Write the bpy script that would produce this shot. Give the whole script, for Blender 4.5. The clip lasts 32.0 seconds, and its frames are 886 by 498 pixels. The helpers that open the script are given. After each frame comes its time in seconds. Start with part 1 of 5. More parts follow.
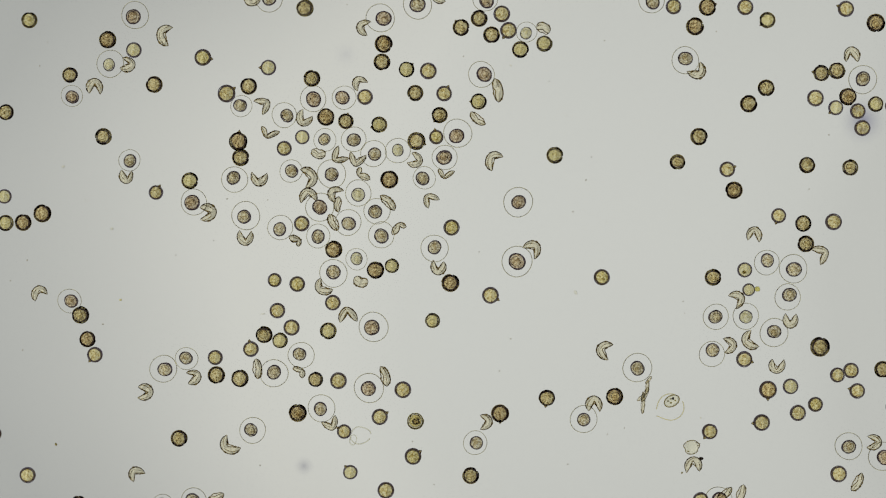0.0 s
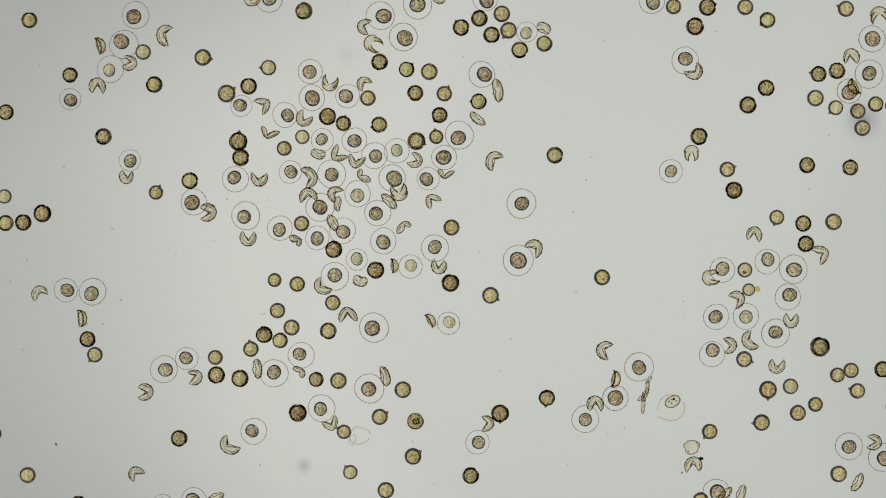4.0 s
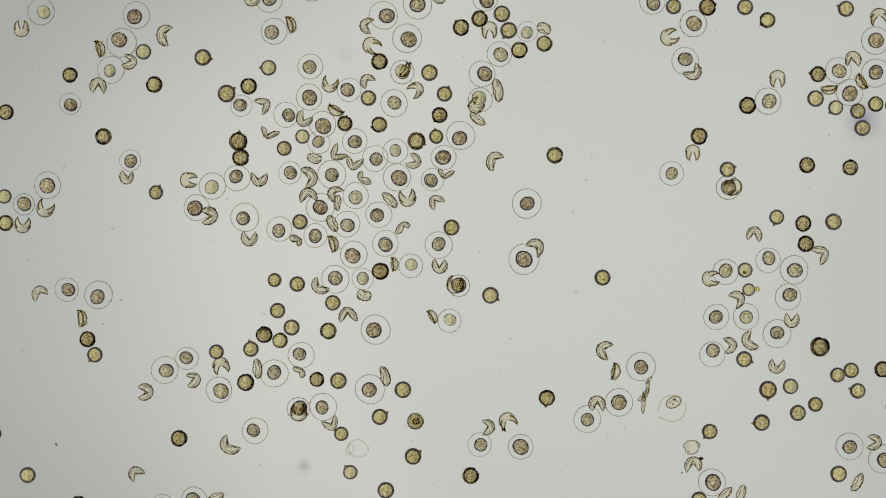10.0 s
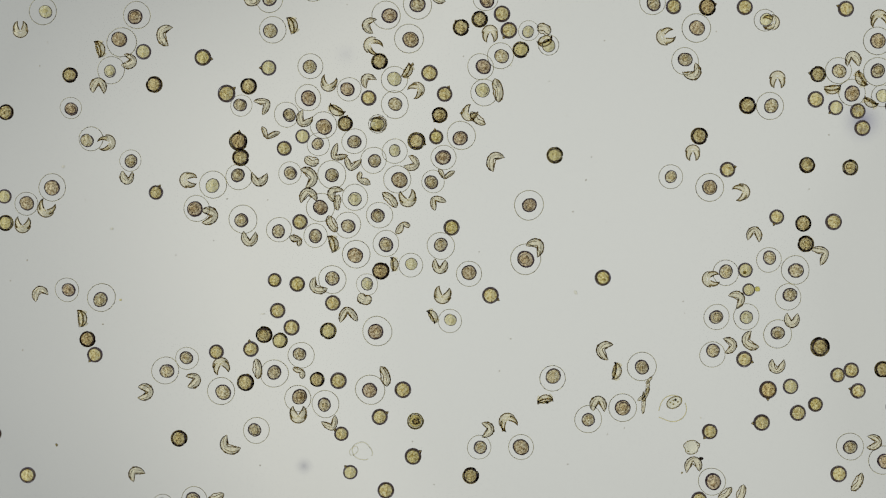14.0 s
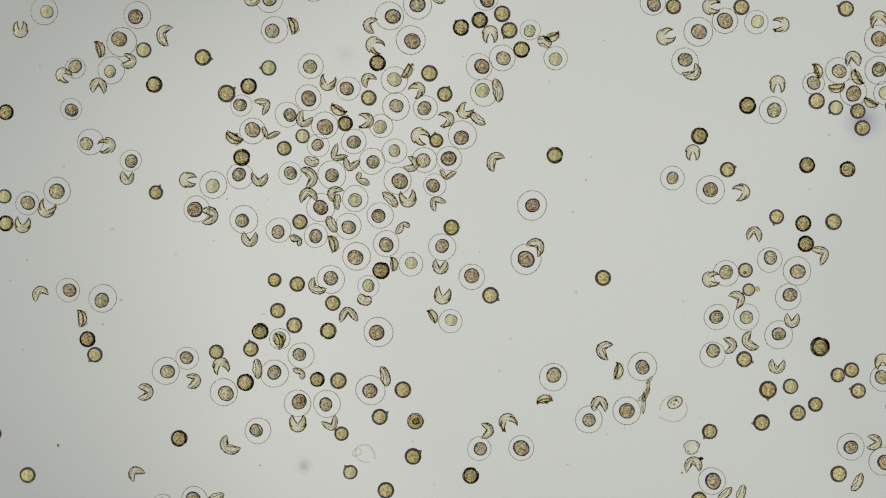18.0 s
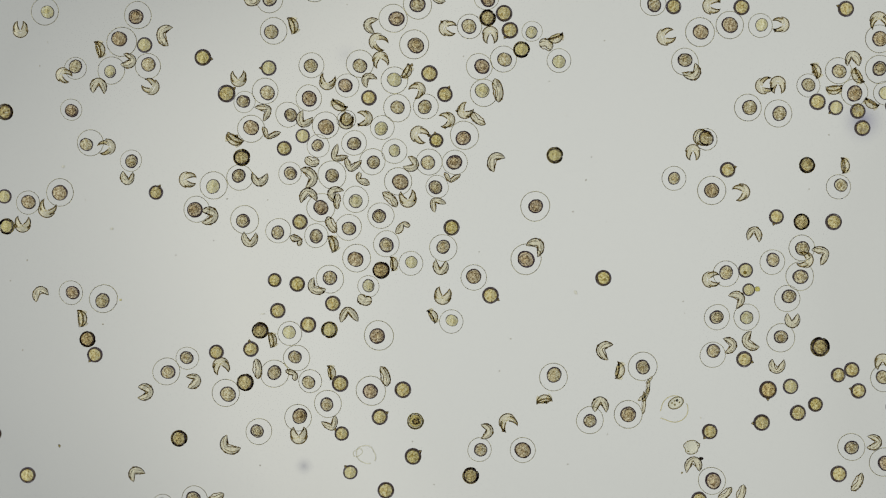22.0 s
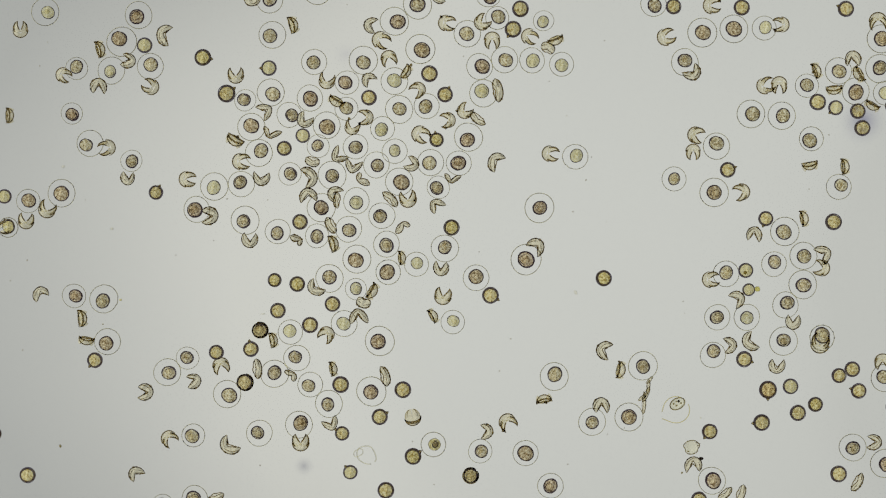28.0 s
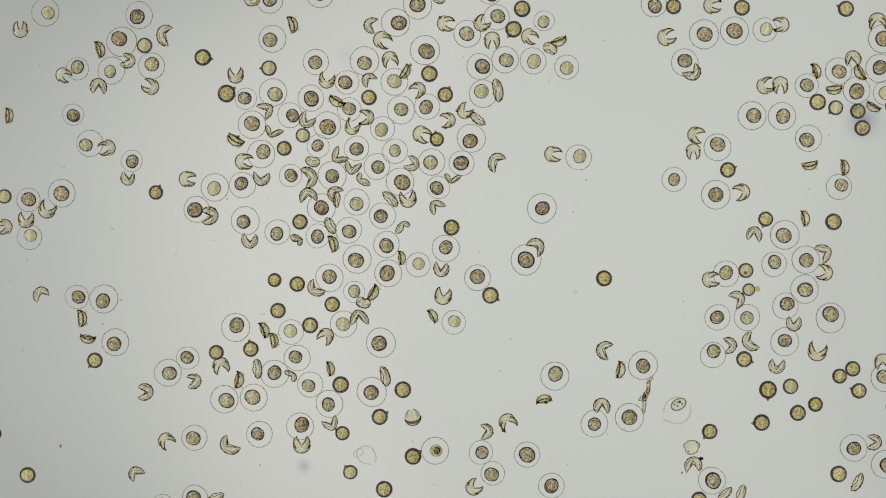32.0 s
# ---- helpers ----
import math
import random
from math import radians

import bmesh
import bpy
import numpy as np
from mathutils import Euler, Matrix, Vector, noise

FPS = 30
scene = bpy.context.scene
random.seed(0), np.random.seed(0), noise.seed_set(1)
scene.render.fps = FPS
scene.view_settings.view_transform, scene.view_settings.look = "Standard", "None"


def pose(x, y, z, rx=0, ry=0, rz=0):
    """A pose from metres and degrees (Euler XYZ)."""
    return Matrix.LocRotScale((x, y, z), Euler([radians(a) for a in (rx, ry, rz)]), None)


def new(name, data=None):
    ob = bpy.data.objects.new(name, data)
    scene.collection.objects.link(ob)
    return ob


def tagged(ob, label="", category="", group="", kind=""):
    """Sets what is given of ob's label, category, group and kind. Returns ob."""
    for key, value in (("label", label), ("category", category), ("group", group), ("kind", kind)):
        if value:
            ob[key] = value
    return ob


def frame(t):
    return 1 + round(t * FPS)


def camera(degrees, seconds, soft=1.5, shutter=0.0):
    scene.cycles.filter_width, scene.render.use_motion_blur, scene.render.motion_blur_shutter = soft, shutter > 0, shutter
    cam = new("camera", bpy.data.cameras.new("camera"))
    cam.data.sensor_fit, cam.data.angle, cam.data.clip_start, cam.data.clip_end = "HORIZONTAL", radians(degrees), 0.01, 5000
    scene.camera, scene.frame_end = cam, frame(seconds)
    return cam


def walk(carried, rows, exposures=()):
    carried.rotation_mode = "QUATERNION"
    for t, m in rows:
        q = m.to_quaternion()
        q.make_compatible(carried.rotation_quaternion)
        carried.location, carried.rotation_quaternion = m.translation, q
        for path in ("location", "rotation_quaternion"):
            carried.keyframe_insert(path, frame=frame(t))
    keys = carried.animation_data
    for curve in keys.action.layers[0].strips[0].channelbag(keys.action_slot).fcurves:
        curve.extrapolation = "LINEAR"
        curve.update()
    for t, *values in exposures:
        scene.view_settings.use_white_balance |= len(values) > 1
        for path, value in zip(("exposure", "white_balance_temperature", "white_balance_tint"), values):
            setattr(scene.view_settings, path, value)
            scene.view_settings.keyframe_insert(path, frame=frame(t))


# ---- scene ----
# A drop of pollen on a microscope slide, seen in transmitted light.
# Everything is built a thousand times larger than life: 1 mm here is 1 micrometre there.
# Plan units are 0.9 micrometres, x to the right and y down from the corner of the field.
UNIT = 0.0009
SECONDS = 32.0
WIDE, HIGH = 1568, 882


def spot(x, y, z=0.0):
    return ((x - WIDE / 2) * UNIT, (HIGH / 2 - y) * UNIT, z * UNIT)


# ---------------------------------------------------------------- camera
cam = camera(2.5, SECONDS, soft=1.15)
EYE = WIDE / 2 * UNIT / math.tan(radians(1.25))
walk(cam, [(0, pose(0, 0, EYE + 0.011)), (SECONDS, pose(0, 0, EYE + 0.011))], [(0, 0.0), (SECONDS, 0.0)])

# ---------------------------------------------------------------- world and light
world = bpy.data.worlds.new("world")
scene.world = world
world.use_nodes = True
world.node_tree.nodes["Background"].inputs[0].default_value = (0.88, 0.80, 1.3, 1)
world.node_tree.nodes["Background"].inputs[1].default_value = 0.075


# ---------------------------------------------------------------- materials
def nodes_of(name):
    mat = bpy.data.materials.new(name)
    mat.use_nodes = True
    tree = mat.node_tree
    tree.nodes.clear()
    out = tree.nodes.new("ShaderNodeOutputMaterial")

    def add(kind, **inputs):
        n = tree.nodes.new("ShaderNode" + kind)
        for k, v in inputs.items():
            n.inputs[k.replace("_", " ")].default_value = v
        return n

    return mat, tree, add, out


def ramp_of(add, tree, source, stops):
    r = add("ValToRGB")
    e = r.color_ramp.elements
    while len(e) < len(stops):
        e.new(0.5)
    for el, (p, c) in zip(e, stops):
        el.position, el.color = p, (*c, 1)
    tree.links.new(source, r.inputs[0])
    return r.outputs[0]


FIELD = (0.577, 0.580, 0.544)
# brightness from left to right, darker at both ends, painted into the emission
FIELD_STEPS = ((0.0, 0.73), (0.10, 0.81), (0.21, 0.93), (0.31, 1.025), (0.42, 1.055), (0.53, 1.005), (0.85, 0.98), (0.93, 0.96), (1.0, 0.90))
LAMP_DEPTH, LAMP_RADIUS = 40.0, 10.6
# half the width of the lamp that the camera looks at
SPREAD = WIDE / 2 * UNIT * (EYE + LAMP_DEPTH) / EYE


def light_material():
    """The lit field of the condenser: its vignetting and soft uneven bands are painted into the emission."""
    mat, tree, add, out = nodes_of("lit_field")
    em = add("Emission")
    co, sep = add("TexCoord"), add("SeparateXYZ")
    near = add("VectorMath")
    near.operation = "SCALE"
    near.inputs["Scale"].default_value = 1 / SPREAD
    tree.links.new(co.outputs["Object"], near.inputs[0])
    tree.links.new(near.outputs[0], sep.inputs[0])
    n1 = add("TexNoise", Scale=1.1, Detail=1.5, Roughness=0.5)
    tree.links.new(near.outputs[0], n1.inputs["Vector"])
    wave = add("Math")
    wave.operation = "MULTIPLY_ADD"
    wave.inputs[1].default_value = 0.4
    tree.links.new(n1.outputs["Fac"], wave.inputs[0])
    square = add("Math")
    square.operation = "MULTIPLY"
    tree.links.new(sep.outputs["Y"], square.inputs[0])
    tree.links.new(sep.outputs["Y"], square.inputs[1])
    round_ = add("Math")
    round_.operation = "MINIMUM"
    round_.inputs[1].default_value = 0.33
    tree.links.new(square.outputs[0], round_.inputs[0])
    bow = add("Math")
    bow.operation = "MULTIPLY_ADD"
    bow.inputs[1].default_value = -0.7
    tree.links.new(round_.outputs[0], bow.inputs[0])
    east = add("Math")
    east.operation = "ADD"
    east.inputs[1].default_value = 0.10
    tree.links.new(sep.outputs["X"], east.inputs[0])
    tilt = add("Math")
    tilt.operation = "MULTIPLY_ADD"
    tilt.inputs[1].default_value = -0.12
    tree.links.new(sep.outputs["Y"], tilt.inputs[0])
    tree.links.new(east.outputs[0], tilt.inputs[2])
    tree.links.new(tilt.outputs[0], bow.inputs[2])
    tree.links.new(bow.outputs[0], wave.inputs[2])
    fall = add("Math")
    fall.operation = "MULTIPLY_ADD"
    fall.inputs[1].default_value, fall.inputs[2].default_value = -0.19 * 1.1, 1.017 * 1.1
    tree.links.new(round_.outputs[0], fall.inputs[0])
    tree.links.new(fall.outputs[0], em.inputs[1])
    span = add("MapRange", From_Min=-0.8, From_Max=1.2)
    tree.links.new(wave.outputs[0], span.inputs[0])
    level = ramp_of(add, tree, span.outputs[0], [(p, (v / 1.1,) * 3) for p, v in FIELD_STEPS])
    tint = add("Mix")
    tint.data_type, tint.blend_type = "RGBA", "MULTIPLY"
    tint.inputs["Factor"].default_value = 1.0
    tree.links.new(level, tint.inputs["A"])
    warm = ramp_of(add, tree, span.outputs[0], [(0.0, (0.99, 1.0, 1.012)), (0.33, (1.006, 1.0, 0.985)), (0.6, (0.995, 1.0, 1.0))])
    second = add("Mix")
    second.data_type, second.blend_type = "RGBA", "MULTIPLY"
    second.inputs["Factor"].default_value = 1.0
    tree.links.new(warm, second.inputs["A"])
    second.inputs["B"].default_value = (*FIELD, 1)
    tree.links.new(second.outputs["Result"], tint.inputs["B"])
    tree.links.new(tint.outputs["Result"], em.inputs[0])
    tree.links.new(em.outputs[0], out.inputs[0])
    return mat


def clear_material(name, tint, ior, rough=0.0, bump=0.0, grain=200.0):
    mat, tree, add, out = nodes_of(name)
    g = add("BsdfGlass", Color=(*tint, 1), IOR=ior, Roughness=rough)
    if bump:
        co = add("TexCoord")
        info = add("ObjectInfo")
        shift = add("VectorMath")
        shift.operation = "ADD"
        wide = add("VectorMath")
        wide.operation = "SCALE"
        tree.links.new(info.outputs["Random"], wide.inputs[0])
        wide.inputs["Scale"].default_value = 40.0
        tree.links.new(co.outputs["Object"], shift.inputs[0])
        tree.links.new(wide.outputs[0], shift.inputs[1])
        n = add("TexNoise", Scale=grain, Detail=2.0)
        tree.links.new(shift.outputs[0], n.inputs["Vector"])
        b = add("Bump", Strength=bump, Distance=0.0004)
        tree.links.new(n.outputs["Fac"], b.inputs["Height"])
        tree.links.new(b.outputs[0], g.inputs["Normal"])
    tree.links.new(g.outputs[0], out.inputs[0])
    return mat


def core_material(name, dark, mid, light, ior=1.10, grain=4.2):
    """Granular living contents: translucent, mottled by starch grains."""
    mat, tree, add, out = nodes_of(name)
    co, info = add("TexCoord"), add("ObjectInfo")
    wide, shift = add("VectorMath"), add("VectorMath")
    wide.operation, shift.operation = "SCALE", "ADD"
    wide.inputs["Scale"].default_value = 40.0
    tree.links.new(info.outputs["Random"], wide.inputs[0])
    tree.links.new(co.outputs["Object"], shift.inputs[0])
    tree.links.new(wide.outputs[0], shift.inputs[1])
    n = add("TexNoise", Scale=grain, Detail=3.0, Roughness=0.6)
    tree.links.new(shift.outputs[0], n.inputs["Vector"])
    col = ramp_of(add, tree, n.outputs["Fac"], [(0.385, dark), (0.475, mid), (0.585, light)])
    hue = add("HueSaturation")
    tree.links.new(col, hue.inputs["Color"])
    span = add("MapRange", To_Min=0.95, To_Max=1.05)
    tree.links.new(info.outputs["Random"], span.inputs[0])
    tree.links.new(span.outputs[0], hue.inputs["Value"])
    g = add("BsdfGlass", IOR=ior, Roughness=0.0)
    tree.links.new(hue.outputs[0], g.inputs["Color"])
    b = add("Bump", Strength=0.6, Distance=0.0006)
    tree.links.new(n.outputs["Fac"], b.inputs["Height"])
    tree.links.new(b.outputs[0], g.inputs["Normal"])
    tree.links.new(g.outputs[0], out.inputs[0])
    return mat


GLASS = clear_material("slide_glass", (0.995, 1.0, 0.998), 1.10)
COAT = clear_material("pollen_coat", (0.983, 0.971, 0.925), 1.09, 0.0, 0.3, 2.2)
THIN_COAT = clear_material("split_pollen_coat", (0.961, 0.942, 0.87), 1.022, 0.0, 1.0, 3.6)
# the inner face of the coat is wet by sap of the same index
LINING = clear_material("coat_lining", (0.992, 0.985, 0.95), 1.002)
HUSK = clear_material("shed_coat", (0.962, 0.943, 0.868), 1.065, 0.0, 1.0, 3.4)
EDGE = clear_material("torn_edge", (0.85, 0.81, 0.69), 1.02)
# dark tints of added tubes that imitate the coat's dark refracted outlines
THIN_OUTLINE = clear_material("thin_coat_outline", (0.48, 0.42, 0.29), 1.02)
DARK_OUTLINE = clear_material("coat_hem", (0.53, 0.455, 0.29), 1.04)
HORN = clear_material("papilla_wall", (0.62, 0.55, 0.38), 1.12)
GEL = clear_material("clear_envelope", (0.92, 0.905, 0.80), 1.05)
CORES = {
    "d": core_material("brown_contents", (0.44, 0.36, 0.25), (0.765, 0.67, 0.54), (0.98, 0.93, 0.81), 1.113),
    "m": core_material("olive_contents", (0.49, 0.42, 0.275), (0.865, 0.795, 0.635), (1.0, 0.985, 0.885), 1.113),
    "p": core_material("pale_contents", (0.82, 0.78, 0.56), (0.985, 0.95, 0.765), (1.0, 0.99, 0.89), 1.097),
    "wd": core_material("brown_sap", (0.572, 0.459, 0.285), (0.86, 0.755, 0.54), (0.985, 0.93, 0.75), 1.042, 3.4),
    "wm": core_material("golden_sap", (0.689, 0.595, 0.365), (0.968, 0.915, 0.70), (1.0, 0.985, 0.86), 1.042, 3.4),
    "wp": core_material("pale_sap", (0.91, 0.86, 0.62), (0.995, 0.965, 0.80), (1.0, 0.995, 0.90), 1.03, 3.4),
    "bd": core_material("tan_contents", (0.48, 0.395, 0.265), (0.785, 0.695, 0.54), (0.99, 0.945, 0.81), 1.10),
    "bm": core_material("yellowish_contents", (0.53, 0.46, 0.295), (0.88, 0.81, 0.635), (1.0, 0.99, 0.88), 1.10),
    "y": core_material("bright_yellow_contents", (0.60, 0.52, 0.28), (0.94, 0.88, 0.60), (1.0, 0.985, 0.84), 1.05),
    "bp": core_material("clear_yellowish_contents", (0.82, 0.775, 0.54), (0.985, 0.95, 0.75), (1.0, 0.99, 0.87), 1.08),
}


# ---------------------------------------------------------------- mesh makers (unit size, shared)
def mesh_of(name, verts, faces, material, smooth=True, second=None, flags=()):
    me = bpy.data.meshes.new(name)
    me.from_pydata(verts, [], faces)
    me.materials.append(material)
    if smooth:
        me.polygons.foreach_set("use_smooth", [True] * len(me.polygons))
    if second:
        me.materials.append(second)
        me.polygons.foreach_set("material_index", flags)
    me.update()
    return me


def from_bmesh(name, bm, material, smooth=True):
    me = bpy.data.meshes.new(name)
    bm.to_mesh(me)
    bm.free()
    me.materials.append(material)
    if smooth:
        me.polygons.foreach_set("use_smooth", [True] * len(me.polygons))
    return me


def ball(name, material, bumps=0.03, detail=4, seed=0, squash=(1, 1, 1)):
    bm = bmesh.new()
    bmesh.ops.create_icosphere(bm, subdivisions=detail, radius=1.0)
    off = Vector((seed * 7.3, seed * 3.1, 1.7))
    for v in bm.verts:
        k = 1 + bumps * noise.noise(v.co * 1.6 + off) + bumps * 0.5 * noise.noise(v.co * 5 + off)
        v.co = Vector((v.co.x * squash[0], v.co.y * squash[1], v.co.z * squash[2])) * k
    return from_bmesh(name, bm, material)


def shell_ball(name, material, wall, seed):
    """A hollow, closed coat: an outer and an inner sphere, the inner turned inside out."""
    bm = bmesh.new()
    off = Vector((seed * 5.1, 2.0, seed * 1.9))
    bmesh.ops.create_icosphere(bm, subdivisions=4, radius=1.0)
    inner = bmesh.ops.create_icosphere(bm, subdivisions=4, radius=1.0 - wall)["verts"]
    bmesh.ops.reverse_faces(bm, faces=list({f for v in inner for f in v.link_faces}))
    for v in bm.verts:
        v.co *= 1 + 0.018 * noise.noise(v.co.normalized() * 1.3 + off)
    for f in bm.faces:
        f.material_index = 1 if f.calc_center_median().length < 1.0 - wall / 2 else 0
    me = from_bmesh(name, bm, material)
    me.materials.append(LINING)
    return me


def rip(az):
    """Where the coat tears free of its back, as an angle from the back: further forward at the sides than above and below."""
    return radians(62.0 + 26.0 * math.cos(az) ** 2)


def lune(name, material, wall, up):
    """One gore of the coat round the y axis, its middle facing +x, with thickness, from the back cap to the mouth."""
    na, nb = 24, 9
    verts, faces, flags = [], [], []
    for rad in (1.0, 1.0 - wall):
        for i in range(na + 1):
            for j in range(nb + 1):
                ph = radians(45.0) * (2 * j / nb - 1)
                first = rip(ph + radians(45.0) * up)
                th = first + (math.pi * (0.93 - 0.05 * abs(2 * j / nb - 1)) - first) * i / na
                verts.append((rad * math.sin(th) * math.cos(ph), -rad * math.cos(th), rad * math.sin(th) * math.sin(ph)))
    row, total = nb + 1, (na + 1) * (nb + 1)
    for i in range(na):
        for j in range(nb):
            a = i * row + j
            faces.append((a, a + row, a + row + 1, a + 1))
            a += total
            faces.append((a, a + 1, a + row + 1, a + row))
            flags += [0, 1]
    for i in range(na):
        a, b = i * row, i * row + nb
        faces.append((a, a + total, a + row + total, a + row))
        faces.append((b, b + row, b + row + total, b + total))
    for j in range(nb):
        a, b = j, na * row + j
        faces.append((a, a + 1, a + 1 + total, a + total))
        faces.append((b, b + total, b + 1 + total, b + 1))
    flags += [2] * (2 * na) + [1] * (2 * nb)
    me = mesh_of(name, verts, faces, material, True, LINING, flags)
    me.materials.append(EDGE)
    return me


def back_cap(name, material, wall):
    """The round back of the coat, to which the gores are joined, with thickness."""
    na, nb = 10, 40
    verts, faces, flags = [], [], []
    for rad in (1.0, 1.0 - wall):
        verts.append((0, -rad, 0))
        for i in range(1, na + 1):
            for j in range(nb):
                a = 2 * math.pi * j / nb
                th = rip(a) * i / na
                verts.append((rad * math.sin(th) * math.cos(a), -rad * math.cos(th), rad * math.sin(th) * math.sin(a)))
    total = 1 + na * nb
    for base, flip in ((0, 1), (total, -1)):
        for j in range(nb):
            k = (j + 1) % nb
            faces.append((base, base + 1 + j, base + 1 + k)[::flip])
            for i in range(na - 1):
                p = base + 1 + i * nb
                faces.append((p + j, p + nb + j, p + nb + k, p + k)[::flip])
        flags += [0 if flip > 0 else 1] * (len(faces) - len(flags))
    p = 1 + (na - 1) * nb
    for j in range(nb):
        k = (j + 1) % nb
        faces.append((p + j, p + total + j, p + total + k, p + k))
    flags += [1] * (len(faces) - len(flags))
    me = mesh_of(name, verts, faces, material, True, LINING, flags)
    me.materials.append(EDGE)
    return me


def band(name, material, start, end, count, wall, rise, seed=0, wobble=0.0):
    """A curved strip of the clear envelope, of radius 1, from start to end degrees round z."""
    prof = []
    for k in range(7):
        a = radians(rise) * (k / 3 - 1)
        prof.append((math.cos(a), math.sin(a)))
    loop = prof + [(c - wall, s) for c, s in reversed(prof)]
    closed = end - start >= 360
    verts, faces, m = [], [], len(loop)
    for i in range(count + (0 if closed else 1)):
        a = radians(start + (end - start) * i / count)
        w = 1 + wobble * (math.sin(2 * a + seed) + 0.6 * math.sin(3 * a + 2 * seed))
        for c, s in loop:
            verts.append((c * w * math.cos(a), c * w * math.sin(a), s))
    steps = count
    for i in range(steps):
        p, q = i * m, ((i + 1) % count if closed else i + 1) * m
        for k in range(m):
            l = (k + 1) % m
            faces.append((p + k, q + k, q + l, p + l))
    if not closed:
        faces.append(tuple(range(m - 1, -1, -1)))
        faces.append(tuple(steps * m + k for k in range(m)))
    return mesh_of(name, verts, faces, material)


def bezier(p, q, r, t, k):
    """A point k of the way along a cubic curve."""
    j = 1 - k
    return p * (j ** 3) + q * (3 * j * j * k) + r * (3 * j * k * k) + t * (k ** 3)


# for each way of lying: the two tips, the back, the notch, how round the back is, how far the outer and inner edges bulge, its height
FORMS = {
    "gaping": ((0.64, 0.80), (-0.60, 0.80), -0.90, -0.10, 0.72, 0.46, -0.02, 0.46),
    "vee": ((0.95, 0.66), (-0.86, 0.80), -0.82, -0.14, 0.48, 0.28, 0.10, 0.38),
    "crescent": ((0.84, 0.70), (-0.80, 0.74), -0.78, 0.00, 0.66, 0.36, -0.04, 0.42),
    "bird": ((1.16, 0.36), (-0.82, 0.56), -0.52, -0.16, 0.22, 0.22, 0.26, 0.34),
    "leaf": ((1.08, 0.06), (-1.02, 0.10), -0.46, 0.38, 0.60, 0.20, 0.18, 0.36),
    "bean": ((0.72, 0.30), (-0.78, 0.16), -0.58, 0.44, 0.62, 0.34, 0.30, 0.44),
    "scrap": ((1.02, 0.22), (-0.62, 0.20), -0.44, -0.06, 0.44, 0.26, 0.34, 0.40),
}


